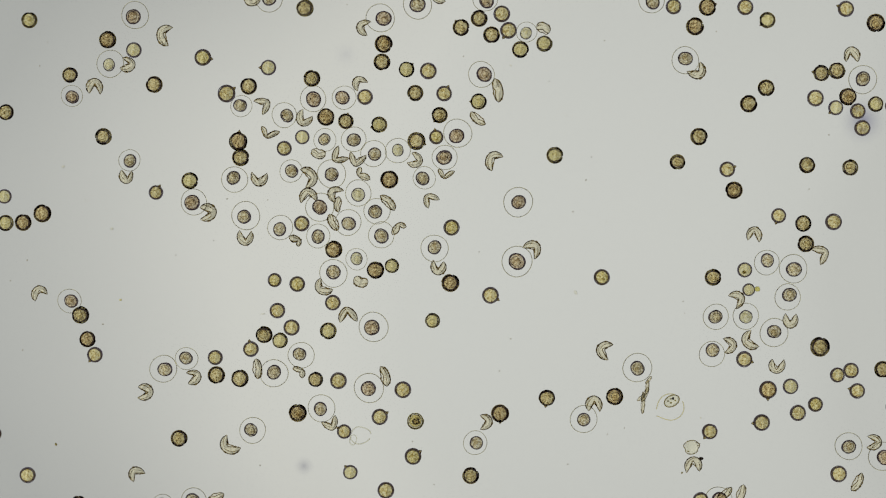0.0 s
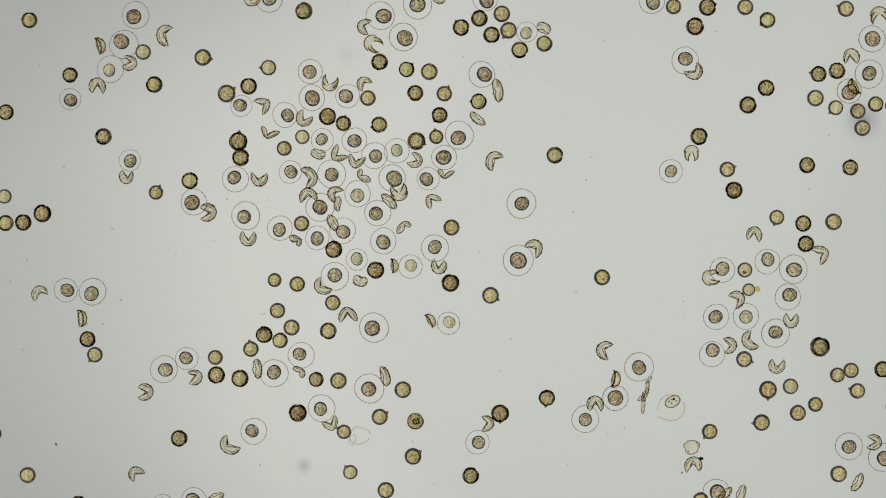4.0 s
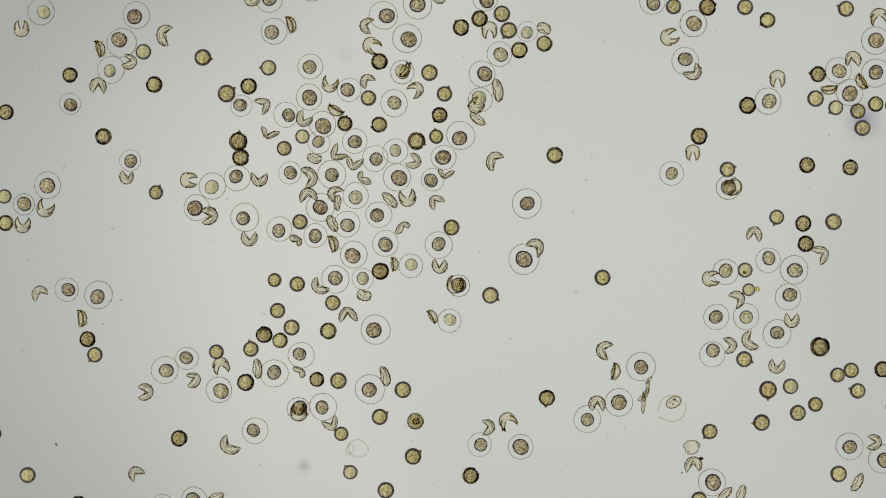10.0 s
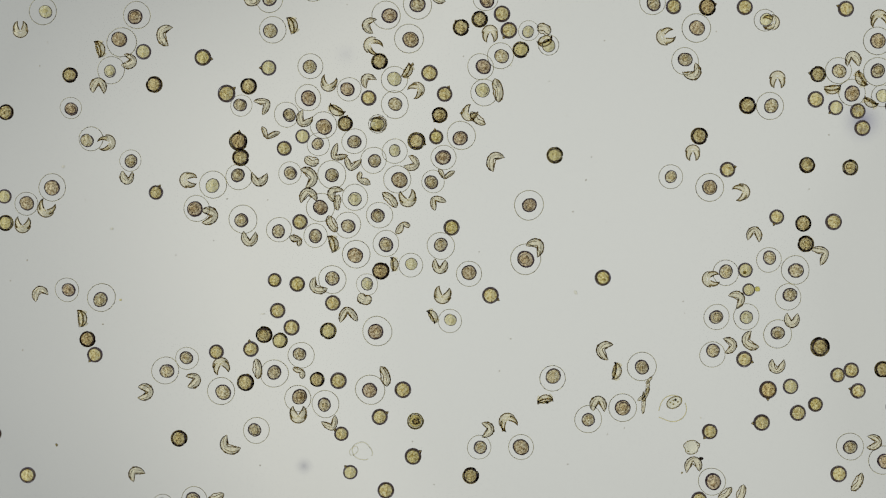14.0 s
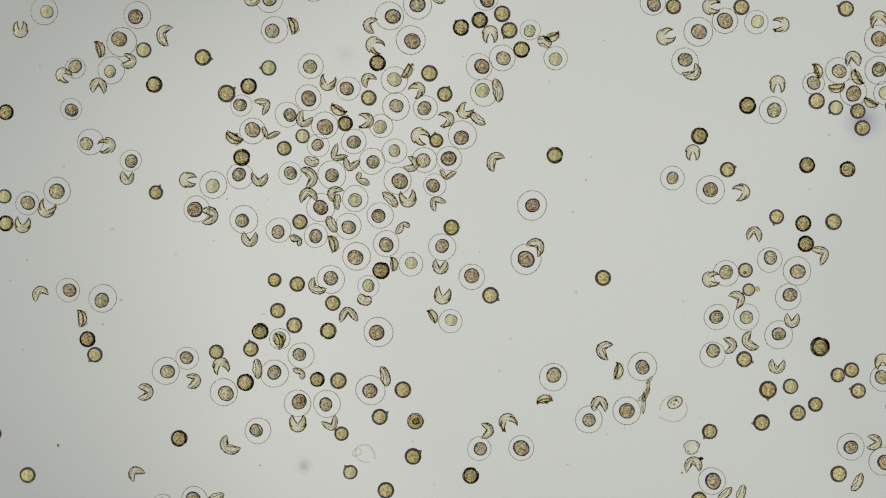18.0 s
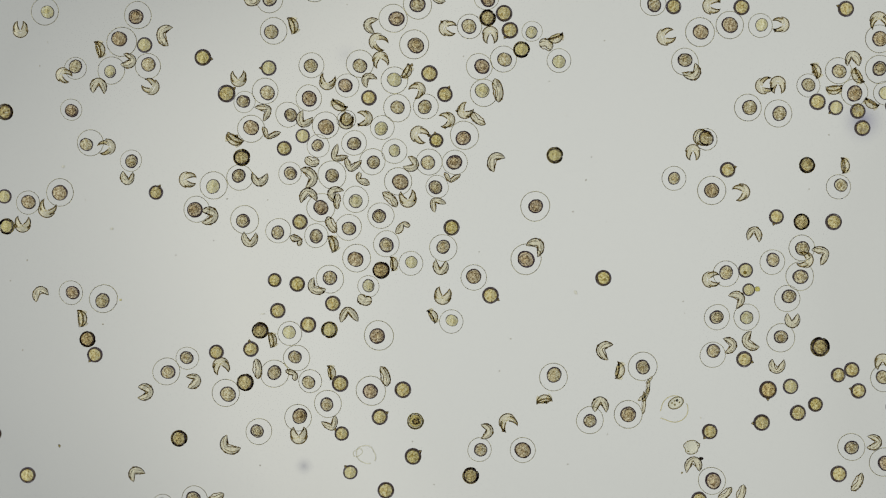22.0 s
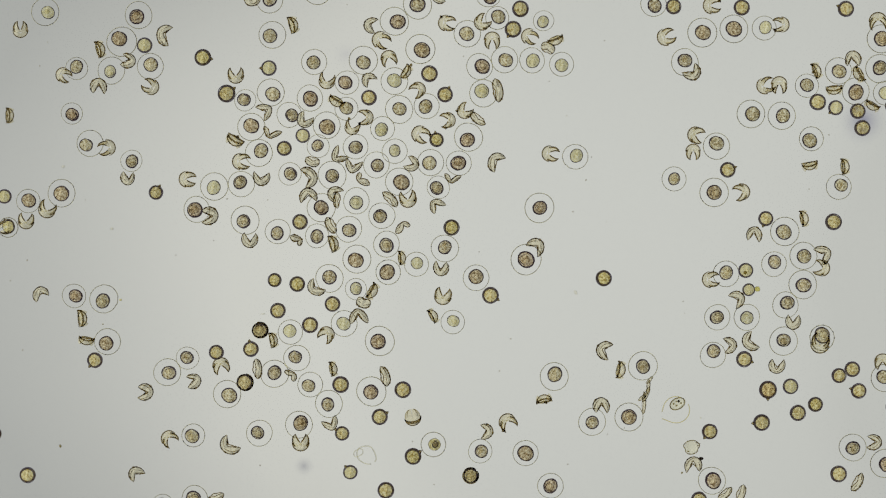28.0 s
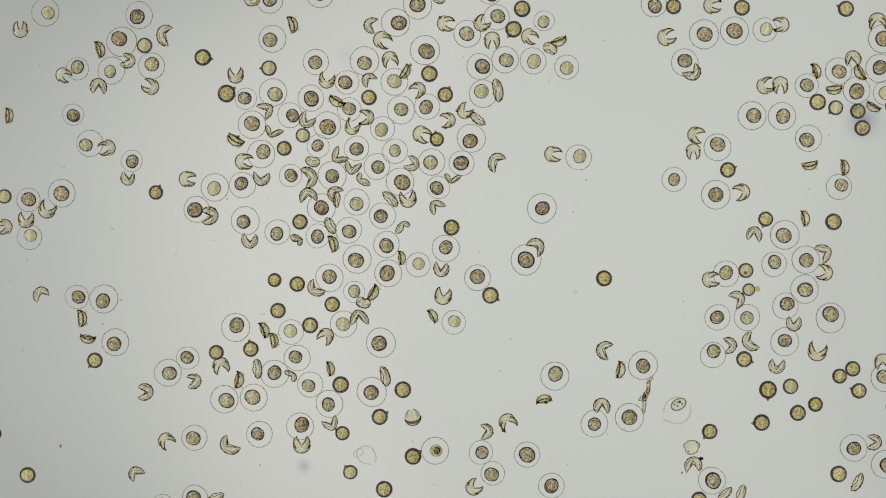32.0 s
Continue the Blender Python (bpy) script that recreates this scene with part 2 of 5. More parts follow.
def pouch(name, form, seed, wall=0.08):
    """A shed coat as one sheet folded double along its rounded back, with two lobes, two pointed tips and a notch between them, mouth towards +y."""
    tip_a, tip_b, rear, notch, roundness, outer, inner, tall = FORMS[form]
    na, nb = 48, 14
    off = Vector((seed * 3.7, seed * 1.3, 0.4))

    def vary(k, much):
        return 1 + much * noise.noise(Vector((k * 2.3 + 0.5, seed * 1.7, seed * 0.9)))

    tips = (Vector((tip_b[0] * vary(1, 0.3), tip_b[1] * vary(2, 0.3), 0)), Vector((tip_a[0] * vary(3, 0.3), tip_a[1] * vary(4, 0.3), 0)))
    rear_at = Vector((0.12 * noise.noise(off), rear, 0))
    notch_at = Vector((0.25 * noise.noise(off + Vector((4, 0, 0))), notch + 0.22 * noise.noise(off + Vector((0, 5, 0))), 0))
    grid = []
    for i in range(na + 1):
        s = 2 * i / na - 1
        side, k = (-1 if s < 0 else 1), abs(s)
        tip = tips[0] if s < 0 else tips[1]
        arm = tip - rear_at
        out = Vector((arm.y, -arm.x, 0)) * side  # away from the other arm
        far = bezier(rear_at, rear_at + Vector((side * roundness, 0, 0)), tip + out * outer * vary(6 + side, 0.5) - arm * 0.28, tip, k)
        span = tip - notch_at
        lean_in = Vector((span.y, -span.x, 0)) * -side
        near = [bezier(notch_at + d, notch_at + d + span * 0.3 + lean_in * inner * vary(9 + side, 0.6), tip - span * 0.3 + lean_in * inner * vary(12 + side, 0.6), tip, k)
                for d in (Vector((0, 0, 0)), (rear_at - notch_at) * (0.30 + 0.25 * noise.noise(off * 1.7)))]
        w = (far - near[0]).length
        row = []
        for j in range(nb + 1):
            v = 2 * j / nb - 1
            q = abs(v) * radians(118.0)
            reach = (1 - math.cos(q)) / (1 - math.cos(radians(118.0)))
            rag = 1 + 0.10 * noise.noise(Vector((s * 2.6, 2.0 if v > 0 else 5.0, 0)) + off) * abs(v)
            p = far + (near[0 if v > 0 else 1] - far) * reach * rag
            dent = noise.noise(p * 2.2 + off)
            lift = tall * (0.10 + 0.9 * min(1.0, w / 0.7)) * math.sin(q) * (1 if v > 0 else -1) * (1 + 0.35 * dent)
            row.append(Vector((p.x, p.y, lift)))
        grid.append(row)
    norms = []
    for i in range(na + 1):
        for j in range(nb + 1):
            along = grid[min(i + 1, na)][j] - grid[max(i - 1, 0)][j]
            over = grid[i][min(j + 1, nb)] - grid[i][max(j - 1, 0)]
            norms.append(along.cross(over).normalized())
    mids = [v for row in grid for v in row]
    xs, ys = [v.x for v in mids], [v.y for v in mids]
    centre = Vector(((max(xs) + min(xs)) / 2, (max(ys) + min(ys)) / 2, 0))
    if norms[(na // 2) * (nb + 1) + nb // 2].y > 0:
        norms = [-n for n in norms]
    verts = [v - centre + n * wall / 2 for v, n in zip(mids, norms)] + [v - centre - n * wall / 2 for v, n in zip(mids, norms)]
    faces, flags, row, total = [], [], nb + 1, (na + 1) * (nb + 1)
    for i in range(na):
        for j in range(nb):
            a = i * row + j
            faces += [(a, a + row, a + row + 1, a + 1), (a + total, a + 1 + total, a + row + 1 + total, a + row + total)]
            flags += [0, 1]
    for i in range(na):
        a, b = i * row, i * row + nb
        faces += [(a, a + total, a + row + total, a + row), (b, b + row, b + row + total, b + total)]
    for j in range(nb):
        a, b = j, na * row + j
        faces += [(a, a + 1, a + 1 + total, a + total), (b, b + total, b + 1 + total, b + 1)]
    flags += [2] * (2 * na + 2 * nb)
    mid = faces[((na // 2) * nb + nb // 2) * 2]
    p0, p1, p2 = (verts[mid[k]] for k in range(3))
    if (p1 - p0).cross(p2 - p0).y > 0:
        faces = [f[::-1] for f in faces]
    # dark tubes painting in refracted outlines: the fold itself, the two torn edges, and creases along the lobes
    lines = [(nb // 2, 0.105, 0, na), (0, 0.060, 0, na), (nb, 0.070, 0, na),
             (nb - 3, 0.036, 3, int(na * (0.44 + 0.1 * math.sin(seed)))), (3, 0.034, int(na * (0.5 + 0.1 * math.cos(seed * 2))), na - 3), (nb - 4, 0.026, na // 2 + 2, na - 6)]
    for j, thick, i0, i1 in lines:
        base = len(verts)
        for i in range(i0, i1 + 1):
            d = (grid[min(i + 1, na)][j] - grid[max(i - 1, 0)][j]).normalized()
            side = d.cross(Vector((0, 0, 1))).normalized()
            k = thick * (0.5 + 1.1 * abs(noise.noise(Vector((i * 0.17, j * 1.7, seed))))) * min(1.0, 0.4 + 0.12 * min(i - i0, i1 - i))
            for m in range(6):
                t = 2 * math.pi * m / 6
                verts.append(grid[i][j] - centre + k * (side * math.cos(t) + d.cross(side) * math.sin(t)))
        n = i1 - i0
        for i in range(n):
            for m in range(6):
                q = base + i * 6
                faces.append((q + m, q + 6 + m, q + 6 + (m + 1) % 6, q + (m + 1) % 6))
        faces += [tuple(base + m for m in range(6)), tuple(base + n * 6 + 5 - m for m in range(6))]
        flags += [3] * (6 * n + 2)
    me = mesh_of(name, verts, faces, HUSK, True, LINING, flags)
    me.materials.append(EDGE)
    me.materials.append(DARK_OUTLINE)
    return me


def outline_arc(name, material, thick, first, last):
    """A dark tube standing in for the refracted outline of half a torn edge: an arc of a great circle in the plane of x
    and y, from the back (0) towards the mouth (180).
    """
    n, m = 22, 6
    verts, faces = [], []
    for i in range(n + 1):
        th = radians(first + (last - first) * i / n)
        k = thick * (0.35 + 0.65 * min(1.0, (n - i) / 5)) * (0.85 + 0.3 * math.sin(i * 1.3) ** 2)
        for j in range(m):
            t = 2 * math.pi * j / m
            rho = 0.992 + k * math.cos(t)
            verts.append((rho * math.sin(th), -rho * math.cos(th), k * math.sin(t)))
    for i in range(n):
        for j in range(m):
            q, l = i * m, (j + 1) % m
            faces.append((q + j, q + l, q + m + l, q + m + j))
    faces += [tuple(range(m)), tuple(n * m + m - 1 - j for j in range(m))]
    return mesh_of(name, verts, faces, material)


def nib_mesh(name, material):
    """The small papilla that stands on one side of a grain, along +x."""
    bm = bmesh.new()
    bmesh.ops.create_uvsphere(bm, u_segments=14, v_segments=8, radius=1.0)
    for v in bm.verts:
        if v.co.x > 0:
            v.co.y *= 1 - 0.7 * v.co.x
            v.co.z *= 1 - 0.7 * v.co.x
            v.co.x *= 1.25
    return from_bmesh(name, bm, material)


WALL = 0.13
COAT_MESHES = [shell_ball("coat", COAT, WALL, s) for s in range(5)]
GORE_MESHES = [lune("coat_gore", THIN_COAT, WALL, up) for up in (1, -1)]
CAP_MESH = back_cap("coat_back", THIN_COAT, WALL)
CORE_MESHES = {k: [ball("protoplast", m, 0.05, 4, s, sq) for s, sq in enumerate([(1, 1, 1), (1.06, 0.96, 1), (0.95, 1.05, 1), (1.0, 1.08, 1)])]
               for k, m in CORES.items()}
RING_MESHES = [band("envelope", GEL, 0, 360, 96, 0.032, 12, s, 0.017) for s in range(5)]
ARCS = 12
ARC_MESH = band("envelope_strip", GEL, -16.2, 16.2, 12, 0.032, 12)
NUCLEUS_MESH = ball("nucleus", clear_material("nucleus", (0.99, 0.975, 0.92), 1.038), 0.04, 3)
NIB_MESH = nib_mesh("papilla", HORN)
OUTLINE_MESH = outline_arc("coat_hem", THIN_OUTLINE, 0.080, 84, 176)
BACK_OUTLINE_MESH = outline_arc("back_hem", THIN_OUTLINE, 0.080, 90, -90)
CREASE_MESH = outline_arc("crease", THIN_OUTLINE, 0.034, 95, 160)
POUCHES = {form: [pouch("shed_pollen_coat", form, 10 * n + k + 1) for k in range(6)] for n, form in enumerate(FORMS)}
MOVES = []
COUNT = [0]


def pick(group):
    COUNT[0] += 1
    return group[(COUNT[0] * 7) % len(group)]


def part(name, me, parent, place=(0, 0, 0), size=1.0, turn=(0, 0, 0), label=""):
    ob = new(name, me)
    ob.parent = parent
    ob.location = place
    ob.rotation_euler = [radians(a) for a in turn]
    ob.scale = (size,) * 3
    if label:
        tagged(ob, label)
    return ob


def nucleus(core, k):
    part("nucleus", NUCLEUS_MESH, core, (0.18 * math.cos(k), 0.18 * math.sin(k), 0.30), 0.38 + 0.06 * (k % 4))


def full(rows):
    """Rows of a path, held from the clip's start to its end."""
    rows = sorted(rows)
    if rows[0][0] > 0:
        rows = [(0, *rows[0][1:])] + rows
    if rows[-1][0] < SECONDS:
        rows = rows + [(SECONDS, *rows[-1][1:])]
    return rows


def go(ob, rows, z=0.0, rz=0.0):
    rows = full(rows)
    ob.matrix_basis = pose(*spot(rows[0][1], rows[0][2], z), 0, 0, rz)
    if any(abs(a[1] - b[1]) + abs(a[2] - b[2]) > 0.3 for a, b in zip(rows, rows[1:])):
        MOVES.append((ob, [(r[0], pose(*spot(r[1], r[2], r[3] if len(r) > 3 else z), 0, 0, rz)) for r in rows]))


TONES = {"d": "dark brown", "m": "olive brown", "p": "pale yellowish", "y": "bright yellow"}


def whole(x, y, r, nib=None, tone="m", path=()):
    """An unopened grain: coat, contents, and a papilla where it has one."""
    g = tagged(new("pollen_grain"), f"unopened dark-rimmed pollen grain with {TONES[tone]} contents", "pollen grain", "unopened pollen grains")
    u = r * UNIT
    part("coat", pick(COAT_MESHES), g, (0, 0, 0), u, (0, 0, (x * 13) % 360))
    part("protoplast", pick(CORE_MESHES[tone if tone == "y" else "w" + tone]), g, (0, 0, 0), u * 0.865, (0, 0, (y * 29) % 360), f"granular {TONES[tone]} protoplast")
    if nib is not None:
        a = radians(nib)
        part("papilla", NIB_MESH, g, (u * 1.0 * math.cos(a), u * 1.0 * math.sin(a), 0), u * 0.22, (0, 0, nib), "small pointed papilla")
    go(g, ((0, x, y),) + tuple(path), r)
    return g


def freed(x, y, R, rc, dx=0, dy=0, tone="m", path=()):
    """Contents that have left their coat, within their swollen clear envelope."""
    g = tagged(new("pollen_cell"), f"{TONES[tone]} granular pollen cell inside a clear gel envelope", "pollen cell", "freed pollen cells")
    part("envelope", pick(RING_MESHES), g, (0, 0, R * 0.25 * UNIT), R * 1.03 * UNIT, (0, 0, (x * 17) % 360), "thin clear gel envelope")
    core = part("protoplast", pick(CORE_MESHES[tone]), g, (dx * UNIT, -dy * UNIT, rc * UNIT), rc * UNIT, (0, 0, (y * 31) % 360))
    nucleus(core, int(x))
    go(g, ((0, x, y),) + tuple(path))
    return g


GORES = ((1, 1), (1, -1), (-1, 1), (-1, -1))


def gore_pose(k, opened, roll, fan, r):
    """The pose of gore k, from closed (0) to folded (1): two arms hinged at the back, flattened, gaping or lying on one another."""
    if k == 4:
        return pose(0, 0, 0)
    side, up = GORES[k]
    if roll >= 75:  # a coat that stays nearly round, its seam only slipped
        return arm_pose(side, opened, 4.0, 0.06, 0.0, r, up * 0.04) @ pose(0, 0, 0, 0, facing(side, up * (45.0 - 4.0 * opened)), 0)
    if roll < 28:  # a gaping ball
        gape, slip, drop = 27.0 + 0.5 * fan - 0.35 * roll, 0.20 + 0.006 * fan, 0.14
    elif roll < 35:  # arms spread wide and sunk into the bowl: a crescent
        gape, slip, drop = 38.0 + 0.7 * fan, 0.28 + 0.008 * fan, 0.36
    else:  # arms laid along the edge of the bowl: a leaf
        gape, slip, drop = -44.0 + (roll - 50) * 0.2, 0.0, 0.22
    return arm_pose(side, opened, gape, slip, drop, r, up * 0.05) @ pose(0, 0, 0, 0, facing(side, up * (45.0 - (shut(roll) + fan) * opened)), 0)


def outline_pose(k, opened, roll, fan, r):
    """Dark outlines 0 and 1 run along the outside of each arm, 2 and 3 along its edge at the mouth."""
    if roll >= 75:
        return pose(0, 0, 0, (-40.0, 55.0)[k] * opened, 0, 0)
    if roll >= 35:  # a leaf: dark outlines along its straighter edge and its midrib
        return pose(0, (0.0, -0.08)[k] * r * UNIT * opened, 0, (-86.0 + fan, 62.0 + fan)[k] * opened, 0, 0)
    side = (1, -1)[k % 2]
    arm = gore_pose(0 if side > 0 else 2, opened, roll, fan, r)
    base = pose(0, 0, 0, 0, facing(side, 45.0 - (shut(roll) + fan) * opened), 0)
    turn = (90.0 - shut(roll) - fan) * opened if k > 1 else 0.0
    return arm @ base.inverted() @ pose(0, 0, 0, 0, facing(side, turn), 0)


def shut(roll):
    return 19.0 if roll < 28 else 13.0


def facing(side, az):
    return -az if side > 0 else 180.0 + az


def arm_pose(side, opened, gape, slip, drop, r, lift):
    hx, hy = side * 0.98 * r * UNIT, -0.06 * r * UNIT
    hinge = pose(hx, hy, 0) @ pose(0, 0, 0, 0, 0, -side * gape * opened) @ pose(-hx, -hy, 0)
    return pose(-side * slip * r * UNIT * opened, -drop * r * UNIT * opened, lift * r * UNIT * opened) @ hinge


def slack(x, y):
    """How far a shed coat's arms have collapsed, in degrees; no two are quite alike."""
    return (0.0, 6.0, 11.0, 16.0)[int(x * 3 + y) % 4]


def lean(mouth, roll, r):
    """How far a folded coat's middle lies behind the middle of the ball that it was, in plan units."""
    k = r * (0.0 if roll < 28 else 0.05 if roll < 35 else 0.30)
    return k * math.cos(radians(mouth)), -k * math.sin(radians(mouth))


def coat_of(r, label, group):
    g = tagged(new("shed_pollen_coat"), label, "pollen coat", group)
    return g, [part("coat_gore" if k < 4 else "coat_back", GORE_MESHES[(0, 1, 1, 0)[k]] if k < 4 else CAP_MESH, g, (0, 0, 0), r * UNIT) for k in range(5)]


LOOKS = {
    "gaping": "empty translucent coat gaping like a split ball", "vee": "empty translucent coat split into two leaf-shaped lobes",
    "crescent": "empty translucent coat folded to a crescent", "bird": "empty translucent coat spread like a pair of wings",
    "leaf": "empty translucent coat folded to a leaf shape", "bean": "crumpled translucent coat rolled up to a bean shape",
    "scrap": "crumpled translucent coat with one long lobe",
}


def husk(x, y, r, mouth, form, path=()):
    """A coat that has already been shed: one sheet folded double."""
    r = min(r, 19.0) * {"bean": 1.22, "scrap": 1.2, "leaf": 1.08}.get(form, 1.0)
    g = tagged(new("shed_pollen_coat", pick(POUCHES[form])), LOOKS[form], "pollen coat", "shed coats")
    go(g, ((0, x, y),) + tuple(path), r * FORMS[form][7], mouth - 90)
    g.matrix_basis = g.matrix_basis @ Matrix.Diagonal((r * UNIT,) * 3 + (1,))
    return g


def burst(x, y, r, t, R, rc, off, tone, after, fold, left, before=(), egg=(0.0, 0.0), nib=None):
    """A grain that opens at t: the coat's gores fold back and drift off, the contents slip out and their envelope swells."""
    mouth, roll = fold
    fan = slack(x, y)
    R *= 1.03
    coat, gores = coat_of(r, f"yellowish coat that splits open into a {'gaping round' if roll < 28 else 'crescent' if roll < 35 else 'leaf-shaped'} husk", "coats that split open")
    way = ((0, x, y),) + tuple(before)
    last = way[-1]
    ox, oy = lean(mouth, roll, r)
    z1 = r * 0.93
    go(coat, [(a, b, c, r) for a, b, c in way] + [(t, last[1], last[2], r)] + [(max(a, t + 0.35), b + ox, c + oy, z1) for a, b, c in left], r, mouth - 90)
    part("back_hem", BACK_OUTLINE_MESH, coat, (0, 0, 0), r * UNIT, label="dark tube painting in the coat's refracted outline")
    for k in range(4 if roll < 35 else 2):
        ob = part("coat_hem", OUTLINE_MESH if roll < 35 else BACK_OUTLINE_MESH, coat, (0, 0, 0), r * UNIT, label="dark tube painting in the coat's refracted outline")
        ob.matrix_basis = outline_pose(k, 0.0, roll, fan, r) @ Matrix.Diagonal((r * UNIT,) * 3 + (1,))
        MOVES.append((ob, [(when, outline_pose(k, how, roll, fan, r)) for when, how in ((0, 0), (t, 0), (t + 0.25, 0.4), (t + 0.6, 0.85), (t + 1.1, 1), (SECONDS, 1))]))
    if nib is not None:  # the papilla goes with the gore on which it stands
        a = radians(nib - mouth + 90)
        k = 4 if math.sin(a) < -0.55 else 0 if math.cos(a) > 0 else 2
        back = gore_pose(k, 0.0, roll, fan, r).inverted()
        tip = part("papilla", NIB_MESH, gores[k], label="small pointed papilla")
        tip.matrix_basis = back @ pose(math.cos(a), math.sin(a), 0, 0, 0, math.degrees(a)) @ Matrix.Diagonal((0.21, 0.21, 0.21, 1))
    for k in (0, 2):
        part("crease", CREASE_MESH, gores[k], (0, 0, 0), 1.0, (0, -14 + (x * 7 + k * 5) % 24, 0), "fine dark crease")
    for k, ob in enumerate(gores):
        ob.matrix_basis = gore_pose(k, 0.0, roll, fan, r) @ Matrix.Diagonal((r * UNIT,) * 3 + (1,))
        MOVES.append((ob, [(0, gore_pose(k, 0, roll, fan, r)), (t, gore_pose(k, 0, roll, fan, r)), (t + 0.25, gore_pose(k, 0.4, roll, fan, r)),
                           (t + 0.6, gore_pose(k, 0.85, roll, fan, r)), (t + 1.1, gore_pose(k, 1, roll, fan, r)), (SECONDS, gore_pose(k, 1, roll, fan, r))]))
    cell = tagged(new("pollen_cell"), f"{TONES[tone]} pollen cell slipping from its coat, clear envelope swelling", "pollen cell", "pollen cells set free")
    go(cell, list(way) + [(t, last[1], last[2])] + [(max(a, t + 0.3), b, c) for a, b, c in after])
    core = part("protoplast", pick(CORE_MESHES["b" + tone if tone in "dmp" else tone]), cell, (0, 0, r * UNIT), rc * UNIT)
    if int(x + y) % 3 == 1:
        nucleus(core, int(x))
    MOVES.append((core, [(0, pose(0, 0, r * UNIT)), (t, pose(0, 0, r * UNIT)), (t + 0.9, pose(off[0] * UNIT, -off[1] * UNIT, rc * UNIT, 0, 0, 40)),
                         (SECONDS, pose(off[0] * UNIT, -off[1] * UNIT, rc * UNIT, 0, 0, 60))]))
    for k in range(ARCS):
        a = 360 * k / ARCS + x % 30
        ob = part("envelope_strip", ARC_MESH, cell, (0, 0, 0), R * UNIT, (0, 0, a), "thin clear gel envelope strip")
        rows = []
        for when, rad, h in ((0, 0.92 * r, r), (t, 0.92 * r, r), (t + 0.35, 0.78 * R, 0.6 * r), (t + 1.0, 0.90 * R, R * 0.25), (t + 3.0, 0.95 * R, R * 0.25), (t + 9.0, 0.985 * R, R * 0.25), (SECONDS, R, R * 0.25)):
            rad *= 1 + (egg[0] * max(0.0, math.cos(radians(a - egg[1]))) ** 1.5 if when > t else 0.0)
            if when <= SECONDS:
                rows.append((when, pose((rad - R) * math.cos(radians(a)) * UNIT, (rad - R) * math.sin(radians(a)) * UNIT, h * UNIT, 0, 0, a)))
        MOVES.append((ob, [q for i, q in enumerate(rows) if i == 0 or q[0] > rows[i - 1][0]]))
    return cell


def motions():
    for ob, rows in MOVES:
        walk(ob, rows)


# ---------------------------------------------------------------- setting
def slab(name, sx, sy, z0, z1, material):
    bm = bmesh.new()
    bmesh.ops.create_cube(bm, size=1.0)
    for v in bm.verts:
        v.co = Vector((v.co.x * sx, v.co.y * sy, z0 if v.co.z < 0 else z1))
    bmesh.ops.bevel(bm, geom=bm.edges[:], offset=0.01, segments=2, affect="EDGES")
    return new(name, from_bmesh(name, bm, material, False))


def illuminator():
    bm = bmesh.new()
    bmesh.ops.create_circle(bm, cap_ends=True, segments=96, radius=LAMP_RADIUS)
    ob = new("backdrop", from_bmesh("backdrop", bm, light_material(), False))
    ob.location = (0, 0, -LAMP_DEPTH)
    return tagged(ob, "pale grey field of the microscope lamp, vignetting painted in", "light", kind="structure")


illuminator()
tagged(slab("ground", 3.4, 2.4, -0.2, 0.0, GLASS), "clear glass microscope slide under the grains", "slide", kind="structure")

# ---------------------------------------------------------------- unopened grains
whole(237, 89, 14, None, "p", ((1, 237, 89), (2, 250, 93), (6, 254, 92), (17, 254, 92), (20, 256, 80), (32, 256, 81)))
whole(359, 102, 15, 350, "y")
whole(276, 341, 13, 60, "m")
whole(8, 348, 13, None, "p")
whole(168, 628, 14, 230, "m", ((22, 168, 628), (24, 168, 636), (32, 168, 638)))
whole(381, 633, 13.5, None, "m", ((7.6, 382, 632), (9, 383, 623), (32, 383, 624)))
whole(49, 841, 14.5, None, "m")
whole(-10, 768, 13, None, "d")
whole(401, 166, 16, 35, "m")
whole(475, 120, 14, 180, "p", ((32, 476, 121),))
whole(503, 263, 13.5, None, "m")
whole(646, 172, 14, None, "m", ((1, 648, 171), (3, 651, 174), (32, 653, 173)))
whole(535, 243, 13, None, "p", ((32, 536, 240),))
whole(772, 243, 13, 100, "y", ((13, 772, 242), (17, 772, 249), (32, 773, 247)))
whole(534, 396, 14, None, "m", ((7, 533, 396), (8, 531, 393), (32, 531, 393)))
whole(589, 536, 14, None, "m", ((19, 589, 537), (32, 588, 539)))
whole(486, 496, 12.5, None, "y")
whole(526, 503, 14, None, "y")
whole(491, 550, 14, None, "m", ((32, 492, 550),))
whole(516, 580, 14.5, None, "m", ((17, 516, 580), (18, 521, 576), (19, 532, 579), (20, 543, 575), (32, 549, 576)))
whole(444, 618, 14, 100, "m")
whole(599, 674, 15, None, "m", ((21, 599, 674), (22, 602, 679), (32, 603, 681)))
whole(713, 690, 15, None, "m")
whole(609, 764, 13, 150, "m", ((7, 607, 766), (9, 604, 768), (32, 606, 767)))
whole(672, 738, 14.5, 30, "m")
whole(731, 808, 15, 35, "y")
whole(620, 836, 13, 130, "p")
whole(683, 868, 15, None, "m", ((30, 683, 868), (32, 680, 866)))
whole(758, 126, 15, None, "m", ((6, 760, 128), (32, 760, 131)))
whole(786, 166, 14, 60, "m", ((32, 788, 168),))
whole(888, 25, 15, None, "m", ((20, 889, 25), (22, 892, 24), (25, 895, 22), (28, 921, 16), (32, 924, 16)))
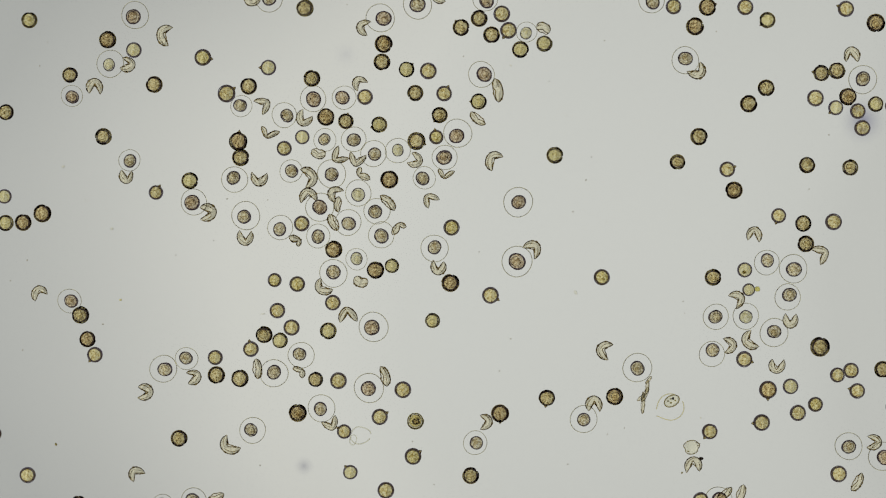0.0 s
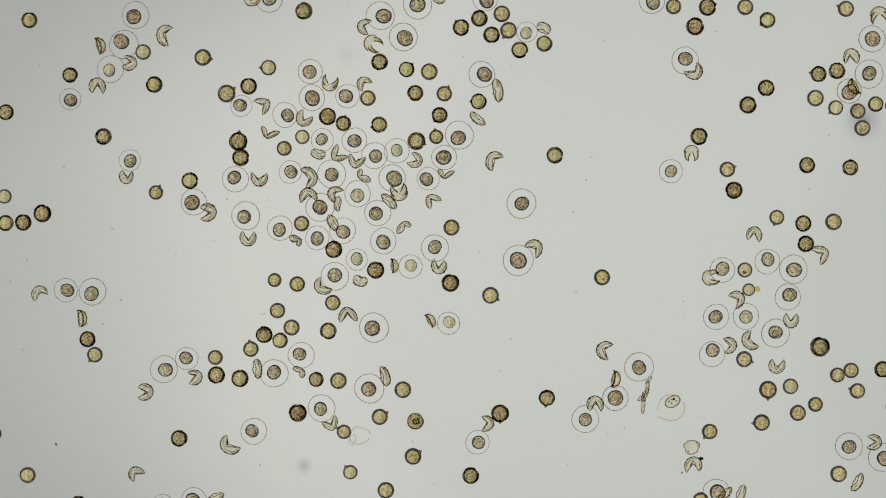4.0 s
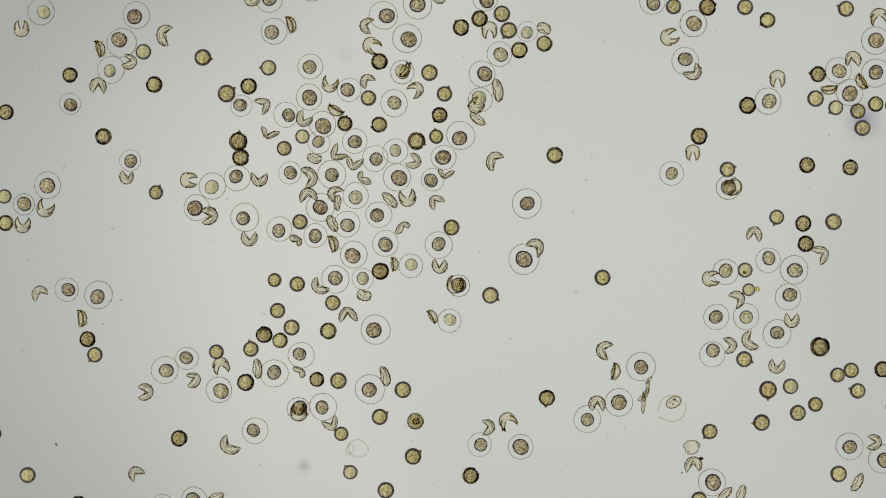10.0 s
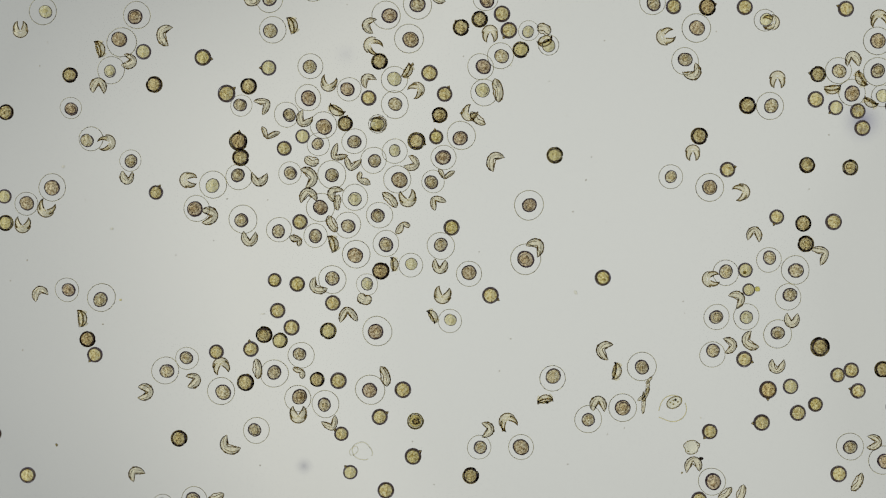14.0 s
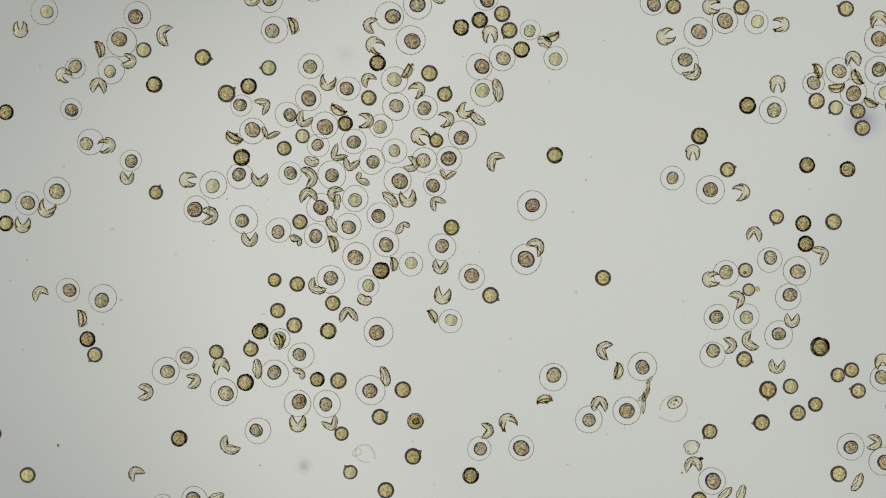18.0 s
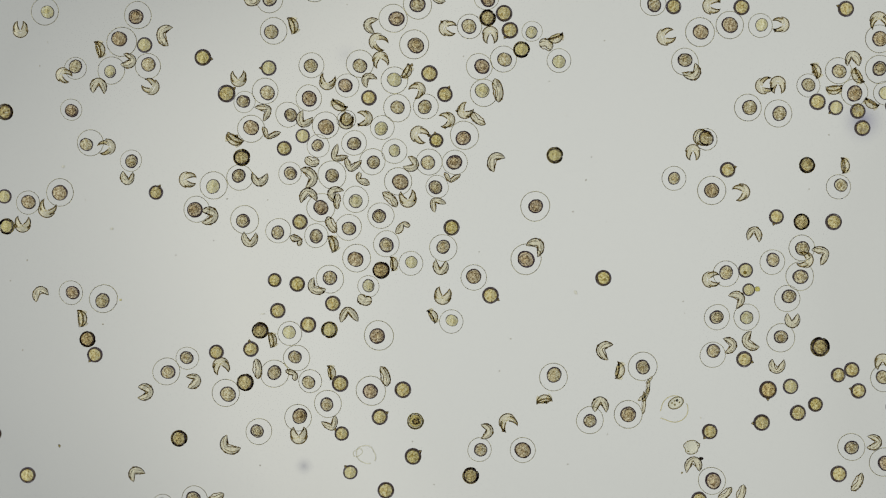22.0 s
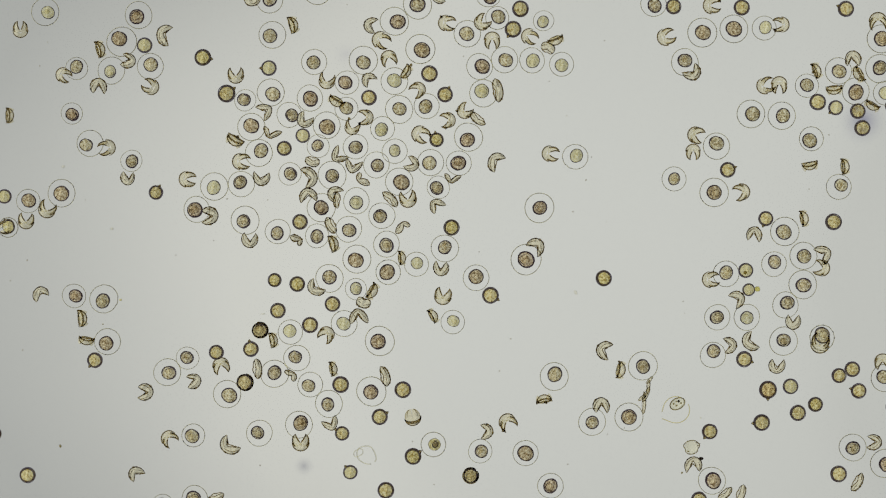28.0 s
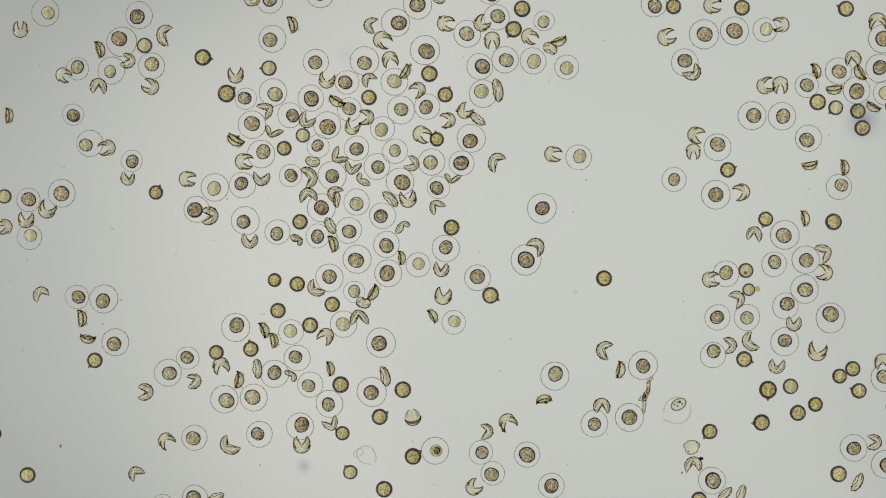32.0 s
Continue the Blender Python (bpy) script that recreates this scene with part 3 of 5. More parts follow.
whole(900, 54, 15, 235, "m", ((21, 902, 54), (25, 905, 53), (28, 908, 52), (32, 909, 52)))
whole(799, 403, 14.5, None, "y")
whole(868, 523, 15, 330, "m")
whole(1065, 491, 14.5, None, "y", ((32, 1069, 493),))
whole(1256, 764, 14, 230, "m")
whole(1240, 885, 14, None, "m", ((7, 1240, 885), (9, 1237, 884)))
whole(1484, 839, 15, None, "m")
whole(1482, 664, 13.5, None, "m", ((20, 1483, 664), (32, 1486, 666)))
whole(1506, 656, 14, None, "m", ((20, 1507, 655), (32, 1509, 653)))
whole(1517, 692, 14, 165, "m", ((32, 1520, 692),))
whole(1359, 690, 16, 270, "d")
whole(1399, 684, 14, None, "p")
whole(1443, 716, 13.5, None, "y")
whole(1412, 731, 14.5, None, "m")
whole(1348, 748, 15, 185, "m")
whole(1317, 636, 14.5, 340, "m")
dotted = whole(1318, 478, 13.5, None, "p", ((32, 1320, 479),))
budded = whole(1325, 513, 11.5, None, "p")
whole(1378, 382, 13.5, 250, "m", ((2, 1375, 385), (22, 1374, 384), (24, 1361, 388), (25, 1356, 387), (32, 1355, 388)))
whole(1475, 393, 15, None, "m")
whole(1287, 300, 14, 20, "m", ((32, 1288, 301),))
whole(1192, 12, 14, None, "m")
whole(1319, 13, 14.5, None, "m", ((14, 1318, 13), (17, 1312, 13), (32, 1313, 14)))
whole(1497, 16, 14.5, 160, "m")
whole(1443, 174, 15, None, "m", ((17, 1444, 178), (19, 1446, 180), (32, 1447, 181)))
whole(1479, 191, 13.5, 220, "p")
whole(1518, 197, 14, None, "m")
whole(1526, 227, 14.5, None, "m")
whole(1579, 188, 13, None, "m")
whole(1580, 720, 13, None, "m")

# ---------------------------------------------------------------- cells already free, and their coats
freed(239, 27, 24, 13.5, -3, 3, "d", ((32, 246, 27),))
husk(290, 62, 17, 345, "crescent")
freed(195, 113, 24, 11, -2, 2, "p", ((1, 193, 119), (2, 195, 122), (32, 197, 125)))
husk(226, 115, 15, 170, "gaping", ((2, 229, 113), (32, 226, 108)))
freed(127, 170, 19, 12, 1, 2, "d", ((1, 125, 173), (3, 124, 175), (9, 124, 182), (13, 125, 190), (23, 126, 195), (28, 127, 201), (32, 129, 203)))
husk(167, 153, 15, 268, "gaping", ((6, 173, 152), (32, 174, 153)))
freed(229, 284, 19, 11.5, 1, 1, "m", ((32, 233, 285),))
husk(223, 313, 14, 90, "gaping", ((32, 226, 316),))
freed(343, 358, 23, 14, -3, 1, "d", ((6, 343, 358), (8, 348, 367), (32, 348, 371)))
husk(368, 376, 16, 185, "gaping", ((7, 368, 376), (9, 370, 382), (32, 371, 382)))
freed(123, 533, 21, 12, 3, 0, "d", ((1, 121, 526), (2, 117, 520), (3, 116, 516), (6, 117, 513), (19, 121, 514), (23, 127, 520), (28, 131, 524), (32, 136, 526)))
husk(68, 518, 15, 300, "crescent", ((32, 71, 520),))
freed(289, 653, 24, 13, 3, 1, "m", ((32, 297, 660),))
husk(257, 694, 15, 180, "gaping")
freed(330, 635, 20, 11.5, -1, -1, "m", ((32, 332, 634),))
husk(343, 668, 15, 195, "gaping", ((8, 346, 669), (10, 342, 673), (32, 343, 675)))
husk(240, 838, 15, 310, "crescent")
freed(287, 894, 19, 12)
freed(343, 887, 23, 13, -2, -1, "m", ((32, 345, 882),))
husk(382, 880, 13, 110, "leaf")
freed(447, 762, 23, 12, -3, -1, "m", ((6, 450, 764), (13, 453, 762), (19, 457, 763), (32, 459, 769)))
husk(405, 790, 17, 45, "crescent")
freed(476, -1, 23, 13, 1, -2, "m", ((32, 477, 1),))
husk(446, 0, 15, 80, "crescent")
freed(530, -38, 25, 13, 0, 0, "m", ((4, 532, -36), (6, 545, -24), (23, 556, -21), (32, 566, -11)))
freed(427, 188, 19, 12, -2, -1, "m", ((19, 427, 187), (20, 422, 191), (21, 430, 185), (23, 433, 180), (32, 435, 175)))
husk(466, 185, 15, 215, "vee", ((19, 466, 186), (20, 467, 190), (23, 468, 197), (32, 471, 194)))
freed(415, 318, 23, 12, -2, -3, "m", ((9, 419, 316), (13, 422, 314), (19, 425, 312), (24, 424, 318), (28, 427, 326), (32, 429, 328)))
husk(459, 317, 16, 90, "crescent", ((25, 460, 317), (28, 463, 316)))
freed(435, 382, 25, 12.5, -3, 2, "m", ((9, 434, 384), (13, 430, 388), (19, 432, 389), (32, 434, 391)))
husk(434, 421, 15, 92, "gaping", ((3, 438, 422), (9, 441, 422), (32, 442, 426)))
freed(496, 403, 22, 12, -1, 3, "m", ((19, 493, 408), (32, 491, 411)))
husk(523, 425, 14, 225, "scrap", ((32, 525, 424),))
freed(503, 204, 22, 12, 5, 1, "m", ((20, 509, 203), (32, 513, 204)))
husk(538, 210, 15, 60, "gaping", ((24, 538, 212), (32, 543, 213)))
husk(478, 236, 17, 80, "bird", ((24, 480, 237), (32, 485, 234)))
freed(515, 303, 20, 12, 1, 0, "m", ((9, 513, 306), (28, 513, 308), (32, 514, 311)))
husk(548, 313, 17, 195, "crescent")
freed(554, 175, 23, 13.5, 1, 1, "d", ((9, 548, 172), (13, 545, 173), (32, 550, 174)))
freed(609, 173, 21, 12.5, -3, 0, "d", ((3, 613, 172), (6, 618, 165), (9, 618, 160), (19, 616, 156), (23, 614, 150), (32, 614, 146)))
husk(635, 147, 14, 315, "crescent", ((3, 641, 148), (6, 647, 147), (9, 649, 144), (28, 652, 141)))
freed(575, 248, 20, 11, -1, -1, "m", ((6, 568, 248), (9, 565, 251), (19, 563, 258), (32, 563, 259)))
husk(563, 272, 12, 70, "bean", ((9, 558, 278), (13, 551, 285), (32, 553, 286)))
freed(626, 247, 22, 12, 0, 1, "m", ((9, 628, 250), (19, 626, 251), (25, 628, 257), (32, 631, 263)))
husk(600, 277, 16, 45, "vee", ((9, 598, 272), (32, 600, 277)))
freed(661, 272, 23, 12, 2, 1, "m", ((9, 664, 280), (19, 658, 286), (25, 662, 288), (28, 666, 292), (32, 667, 295)))
husk(632, 283, 15, 80, "vee", ((9, 628, 289), (19, 621, 291), (25, 626, 293), (32, 624, 297)))
husk(642, 310, 15, 40, "scrap", ((9, 644, 317), (19, 641, 319), (32, 642, 320)))
freed(587, 308, 25, 12.5, 0, 1, "m", ((32, 588, 311),))
freed(704, 267, 22, 11, 0, -1, "p", ((19, 698, 268), (32, 699, 268)))
husk(735, 284, 14, 160, "gaping", ((9, 733, 285), (17, 728, 291), (32, 729, 290)))
freed(810, 236, 25, 13, -2, 5, "d", ((6, 814, 240), (13, 816, 240), (19, 819, 239), (28, 829, 243), (32, 834, 245)))
freed(787, 279, 22, 13.5, -1, 0, "d", ((13, 785, 279), (17, 790, 279), (19, 800, 284), (24, 806, 288), (28, 812, 289), (32, 817, 289)))
freed(751, 315, 20, 12, -3, 1, "m", ((6, 761, 317), (9, 765, 318), (17, 768, 326), (19, 771, 329), (32, 776, 332)))
husk(790, 308, 15, 90, "bird", ((17, 791, 308), (20, 800, 313), (32, 802, 316)))
freed(634, 342, 23, 12.5, 0, 3, "p", ((9, 630, 346), (13, 628, 349), (24, 630, 354), (32, 631, 358)))
freed(566, 367, 25, 13.5, 0, 0, "d", ((32, 569, 368),))
freed(667, 374, 23, 12.5, -3, 1, "m", ((9, 670, 380), (32, 677, 382)))
husk(687, 358, 16, 225, "leaf", ((9, 690, 354), (32, 691, 352)))
husk(592, 343, 15, 330, "crescent")
husk(598, 362, 13, 0, "leaf", ((32, 596, 354),))
husk(545, 346, 16.5, 280, "crescent")
husk(590, 394, 16, 30, "leaf", ((32, 585, 400),))
freed(616, 394, 23, 12.5, 1, 2, "m", ((1, 611, 399), (2, 606, 406), (6, 607, 409), (8, 612, 400), (10, 614, 397), (13, 615, 398), (32, 617, 408)))
freed(563, 418, 21, 12, 0, 1, "m", ((6, 560, 422), (9, 558, 417), (32, 562, 418)))
freed(675, 416, 23, 13, 0, 2, "m", ((6, 680, 430), (9, 682, 431), (32, 684, 433)))
husk(704, 404, 15, 300, "scrap", ((3, 713, 402), (9, 711, 403), (32, 711, 402)))
freed(769, 440, 24, 12.5, 0, -2, "m", ((6, 771, 438), (9, 775, 434), (19, 783, 438), (32, 789, 440)))
husk(776, 474, 14, 85, "gaping", ((9, 778, 471), (32, 781, 477)))
freed(631, 459, 19, 11, 0, -1, "p", ((7, 633, 462), (8, 639, 482), (9, 641, 491), (13, 648, 502), (19, 652, 507), (25, 652, 507), (28, 630, 512), (32, 627, 517)))
husk(638, 499, 13, 70, "bean", ((7, 637, 497), (8, 642, 511), (9, 644, 520), (19, 645, 531), (25, 645, 532), (28, 643, 536)))
freed(590, 484, 24.5, 13, 0, -2, "m", ((9, 594, 494), (13, 589, 495), (32, 583, 492)))
husk(571, 510, 15, 45, "crescent", ((9, 566, 508), (13, 562, 508), (32, 558, 512)))
husk(615, 558, 17, 280, "vee", ((24, 617, 558), (28, 634, 561), (32, 635, 563)))
freed(661, 579, 26, 14, -3, 1, "d", ((9, 664, 583), (13, 667, 586), (19, 670, 589), (25, 671, 600), (32, 674, 607)))
freed(533, 629, 23, 12, -3, -2, "m", ((17, 533, 629), (20, 530, 633), (22, 525, 634), (32, 526, 634)))
husk(530, 657, 13, 225, "scrap", ((19, 530, 660), (20, 530, 661), (22, 517, 662), (32, 515, 664)))
freed(485, 661, 24.5, 12.5, 0, -2, "m", ((32, 486, 662),))
husk(455, 653, 15, 185, "leaf")
freed(653, 687, 26, 13.5, -1, 1, "d", ((32, 658, 694),))
husk(681, 666, 17, 200, "leaf")
freed(569, 723, 24, 12, -2, 1, "m", ((9, 571, 722), (12, 574, 716), (19, 579, 715), (32, 583, 715)))
husk(586, 750, 14, 120, "vee")
husk(845, 211, 15, 50, "leaf")
freed(852, 132, 23, 13.5, 5, 0, "d", ((9.8, 853, 132), (11, 853, 121), (17, 848, 118), (32, 849, 118)))
husk(881, 160, 18, 190, "leaf")
freed(932, 57, 18, 11, -1, 2, "p", ((13, 935, 55), (19, 939, 53), (24, 947, 57), (28, 962, 37), (32, 963, 37)))
husk(962, 50, 13, 250, "bean", ((14, 963, 52), (17, 962, 68), (19, 966, 78), (24, 967, 80), (28, 970, 85), (32, 974, 86)))
freed(739, 9, 25, 13.5, 0, 0, "m")
freed(859, -2, 22, 13, 2, 4, "d", ((21, 861, -4), (32, 868, -14)))
freed(673, 32, 25, 13.5, 6, 1, "d", ((2, 672, 28), (6, 675, 28), (13, 682, 27), (17, 688, 28), (20, 692, 30), (23, 697, 34), (28, 698, 38), (32, 700, 40)))
husk(643, 49, 15, 350, "crescent", ((9, 648, 46), (17, 655, 45), (32, 656, 45)))
husk(774, -7, 14, 20, "crescent")
freed(917, 358, 26, 12.5, 1, 0, "d", ((6, 926, 361), (9, 931, 360), (13, 935, 363), (19, 943, 364), (25, 951, 367), (32, 959, 369)))
freed(915, 463, 27, 15, 0, 0, "d", ((6, 920, 460), (9, 926, 459), (19, 931, 459), (32, 931, 460)))
husk(943, 440, 17, 230, "crescent", ((9, 948, 437), (32, 949, 436)))
husk(872, 283, 16, 320, "crescent", ((32, 877, 286),))
husk(761, 354, 14, 315, "vee", ((9, 770, 357), (13, 773, 358), (32, 772, 366)))
freed(841, 784, 21, 12, 2, 0, "m", ((6, 847, 783), (9, 849, 786), (13, 848, 791), (24, 849, 797), (32, 851, 801)))
husk(860, 747, 15, 185, "crescent", ((9, 864, 755), (13, 863, 760), (32, 861, 764)))
freed(955, 925, 22.5, 13, 0, 0, "d", ((22.5, 955, 912), (24, 960, 888), (25, 967, 861), (32, 976, 860)))
husk(1069, 620, 17, 345, "crescent")
freed(1128, 651, 25.5, 13, 0, 1, "m", ((9, 1134, 649), (19, 1137, 649), (32, 1138, 647)))
freed(1033, 742, 24, 12, 0, 1, "m", ((9, 1039, 742), (28, 1048, 747), (32, 1052, 750)))
husk(1051, 715, 15, 270, "gaping", ((9, 1056, 715), (19, 1061, 716), (32, 1065, 719)))
freed(1272, 886, 24, 14.5, 2, 0, "d", ((1, 1272, 882), (2, 1269, 873), (6, 1268, 872), (7, 1267, 866), (8, 1260, 855), (32, 1260, 851)))
husk(1311, 874, 14, 160, "leaf")
husk(1284, 874, 14, 130, "leaf")
freed(1502, 790, 24, 12.5, 0, 1, "m", ((19, 1506, 791), (32, 1511, 793)))
husk(1547, 783, 15, 180, "gaping")
freed(1562, 808, 25, 13.5, 3, 2, "d", ((19, 1563, 817), (32, 1567, 822)))
husk(1518, 854, 16, 150, "leaf")
husk(1375, 648, 15, 82, "gaping")
husk(1326, 604, 16, 25, "crescent", ((32, 1327, 606),))
husk(1292, 611, 15, 190, "crescent")
freed(1260, 627, 22.5, 12.5, 1, -7, "m", ((32, 1262, 629),))
freed(1267, 561, 22.5, 12.5, -1, 0, "m", ((32, 1270, 562),))
freed(1320, 560, 23, 12, 0, 1, "p", ((32, 1322, 562),))
freed(1370, 589, 25, 12.5, 0, -2, "m", ((9, 1375, 591), (19, 1379, 594), (23, 1383, 600), (32, 1389, 605)))
husk(1399, 568, 15, 85, "gaping", ((9, 1401, 567), (20, 1402, 567), (32, 1405, 573)))
freed(1394, 526, 23, 12.5, 3, -4, "m", ((20, 1395, 526), (24, 1391, 534), (32, 1390, 542)))
freed(1404, 476, 25, 13.5, 1, 1, "m", ((13, 1407, 478), (20, 1413, 483), (24, 1418, 496), (28, 1421, 504), (32, 1424, 512)))
freed(1357, 465, 22, 12, 1, -4, "m", ((17, 1362, 460), (20, 1364, 462), (24, 1369, 466), (32, 1370, 468)))
husk(1305, 529, 16, 215, "crescent")
husk(1454, 449, 16, 210, "vee", ((20, 1454, 450), (25, 1457, 450), (32, 1459, 447)))
husk(1335, 415, 15, 265, "gaping")
freed(1213, 107, 24, 13, 0, -3, "m", ((32, 1212, 111),))
husk(1235, 127, 17, 130, "crescent", ((6, 1228, 128), (32, 1226, 129)))
freed(1153, 1, 22.5, 12.5, 2, 3, "m", ((32, 1157, 8),))
freed(1527, 141, 25, 13, 0, -1, "m", ((2, 1530, 137), (3, 1534, 132), (6, 1545, 131), (9, 1549, 130), (17, 1555, 125), (32, 1557, 121)))
husk(1508, 97, 16, 275, "gaping", ((3, 1506, 98), (6, 1510, 105), (32, 1510, 104)))

# ---------------------------------------------------------------- grains that open while one looks
burst(52, 36, 13.5, 5.8, 24.5, 11.5, (5, 1), "p", ((7, 65, 23), (9, 72, 21), (13, 75, 20), (32, 80, 22)), (90, 10), ((7, 45, 38), (9, 39, 50), (13, 36, 53)))
burst(190, 71, 15, 0.3, 26, 14, (-5, -5), "d", ((1, 202, 78), (2, 217, 78), (3, 220, 79), (9, 216, 76), (32, 216, 74)), (195, 50), ((1, 190, 74), (2, 181, 76), (6, 175, 86), (32, 175, 88)), egg=(0.06, 200))
burst(124, 133, 13, 16.7, 20, 12, (0, -3), "m", ((17.2, 133, 130), (18, 133, 121), (32, 137, 122)), (330, 5), ((17.2, 118, 131), (18, 112, 133)))
burst(273, 150, 14, 18.6, 23.5, 13, (1, -3), "m", ((19, 269, 143), (20, 261, 117), (25, 264, 118), (32, 268, 117)), (150, 5), ((19, 271, 150), (20, 268, 154), (32, 267, 154)))
burst(10, 199, 13.5, 21.8, 22, 13, (0, 0), "m", ((22.3, 0, 196), (23, -30, 190)), (180, 50), ((22.3, 11, 200), (23, 15, 203), (32, 14, 205)))
burst(183, 242, 14, 12.5, 23.5, 12, (-7, 3), "m", ((13, 182, 248), (14, 161, 246), (17, 160, 251), (32, 159, 254)), (195, 10), ((13, 187, 246), (14, 190, 253), (32, 190, 262)))
burst(336, 320, 14, 6.6, 24.5, 12.5, (-1, 2), "p", ((7, 350, 325), (8, 371, 331), (13, 377, 327), (32, 380, 332)), (355, 5), ((7, 340, 319), (8, 334, 319), (32, 331, 317)))
burst(75, 378, 15, 5.7, 24, 14, (0, 0), "d", ((6.2, 75, 356), (7, 77, 328), (10, 84, 329), (13, 90, 331), (17, 99, 338), (32, 109, 343)), (65, 30), ((7, 78, 370), (32, 83, 372)), egg=(0.06, 90))
burst(41, 394, 14, 8.6, 21, 12.5, (1, -1), "d", ((9, 45, 382), (10, 42, 362), (13, 46, 361), (32, 50, 354)), (85, 30), ((9, 42, 392), (10, 40, 399), (25, 40, 397), (28, 46, 392), (32, 46, 390)))
burst(10, 395, 13.5, 27.6, 22, 11.5, (2, -3), "p", ((28.1, 16, 403), (29, 42, 402), (30, 45, 417), (32, 52, 420)), (205, 25), ((28.3, 12, 402), (29, 8, 402)), ((17, 10, 395), (22, 12, 401)))
burst(142, 558, 15, 0.9, 24.5, 13, (-1, 3), "m", ((1.4, 143, 554), (2, 144, 547), (3, 161, 517), (6, 164, 518), (9, 171, 521), (13, 178, 527), (32, 183, 530)), (185, 50), ((2, 143, 569), (3, 143, 564)), egg=(0.08, 40))
burst(155, 600, 14, 22.6, 24, 13, (-2, 3), "d", ((23, 160, 598), (24, 186, 604), (28, 190, 605), (30, 197, 607), (32, 204, 606)), (80, 50), ((23, 154, 601), (24, 152, 602), (32, 155, 598)))
burst(383, 664, 14.5, 7.7, 24.5, 13.5, (4, 2), "m", ((8, 386, 672), (9, 387, 688), (13, 390, 692), (19, 397, 695), (30, 402, 700), (31, 396, 706), (32, 397, 707)), (285, 30), ((8.2, 385, 658), (9, 389, 648), (10, 391, 647)))
burst(317, 776, 14, 26.4, 22.5, 13, (-2, 1), "m", ((27, 335, 772), (28, 342, 771), (32, 344, 775)), (310, 30), ((27, 308, 776), (28, 299, 776), (30, 296, 776), (32, 294, 780)))
burst(139, 891, 13, 11.3, 22, 12, (0, 0), "m", ((12, 128, 896), (13, 115, 899), (15, 95, 920)), (90, 5), ((12, 141, 904),))
burst(539, 15, 15, 6.4, 24, 13, (-4, 2), "m", ((7, 514, 47), (8, 492, 50), (9, 486, 56), (13, 482, 53), (17, 486, 53), (28, 482, 62), (32, 482, 69)), (195, 50), ((7, 518, 41), (9, 513, 44), (17, 517, 46), (32, 516, 44)), ((4, 537, 20), (6, 517, 38)))
burst(440, 153, 14, 19.5, 24.5, 13, (4, 3), "m", ((20, 450, 158), (21, 465, 162), (23, 470, 161), (28, 479, 164), (32, 483, 164)), (92, 30), ((20, 438, 151), (21, 429, 144), (22, 422, 140), (32, 417, 134)))
burst(422, 250, 16, 15.4, 24.5, 14, (0, -2), "d", ((16, 434, 242), (17, 445, 237), (18, 447, 232), (23, 444, 228), (32, 446, 221)), (60, 60), ((16, 419, 249), (18, 414, 243), (23, 415, 246), (32, 417, 247)), nib=85)
burst(426, 279, 14.5, 23.5, 24.5, 13, (4, -4), "m", ((24, 440, 269), (25, 452, 271), (28, 458, 271), (32, 462, 273)), (355, 0), ((24, 424, 279), (25, 422, 286), (28, 426, 286), (32, 431, 286)), ((16, 426, 279), (17, 427, 273), (18, 428, 279)))
burst(552, 139, 14, 0.7, 22.5, 12.5, (-1, 1), "m", ((1.2, 546, 137), (2, 551, 131), (3, 549, 129), (6, 549, 121), (24, 552, 114), (28, 556, 110), (32, 559, 110)), (75, 30), ((1.2, 552, 139), (2, 568, 150), (3, 580, 147), (6, 585, 151), (13, 582, 149), (32, 578, 143)))
burst(577, 207, 15, 5.5, 24, 14, (1, 3), "d", ((6, 574, 213), (7, 576, 213), (9, 571, 220), (19, 575, 222), (32, 579, 222)), (60, 62), ((6, 590, 202), (7, 594, 194), (17, 598, 194), (20, 600, 190), (23, 600, 183), (28, 596, 178)), ((1, 580, 206),))
burst(612, 215, 13, 21.6, 21, 12, (0, -1), "m", ((22, 613, 212), (23, 610, 192), (32, 618, 194)), (70, 30), ((22.2, 614, 215), (23, 620, 215), (28, 623, 226)), ((1, 606, 217), (6, 609, 219), (20, 611, 219)), nib=75)
burst(671, 221, 13.5, 13.7, 21.5, 12, (-2, 2), "p", ((14.2, 667, 219), (17, 672, 222), (19, 676, 224), (32, 677, 228)), (180, 30), ((14.2, 668, 219), (17, 651, 215), (20, 646, 211), (32, 649, 208)), nib=200)
burst(737, 250, 15, 15.2, 23.5, 13, (-2, 1), "m", ((16, 743, 272), (17, 748, 282), (19, 754, 285), (28, 762, 288), (32, 764, 287)), (330, 5), ((16, 742, 248), (17, 744, 245), (19, 741, 239), (32, 746, 238)), nib=340)
burst(689, 318, 15, 0.0, 24.5, 14, (4, 1), "d", ((0.4, 687, 315), (3, 692, 315), (6, 697, 316), (9, 702, 314), (13, 703, 317), (32, 708, 322)), (100, 30), ((0.4, 690, 326), (2, 701, 333), (3, 704, 338), (6, 713, 344), (9, 721, 351), (32, 722, 353)))
burst(590, 442, 15, 6.6, 25, 14, (-2, 2), "d", ((7, 600, 440), (8, 620, 448), (10, 626, 451), (13, 630, 450), (19, 631, 455), (32, 632, 459)), (195, 60), ((7.2, 593, 436), (8, 588, 432)))
burst(664, 478, 15, 26.4, 24, 14, (-2, 0), "d", ((27, 680, 480), (28, 687, 482), (32, 687, 484)), (150, 40), ((27, 664, 500), (28, 657, 515), (32, 659, 518)), ((7, 665, 478), (8, 672, 480), (25, 674, 478)))
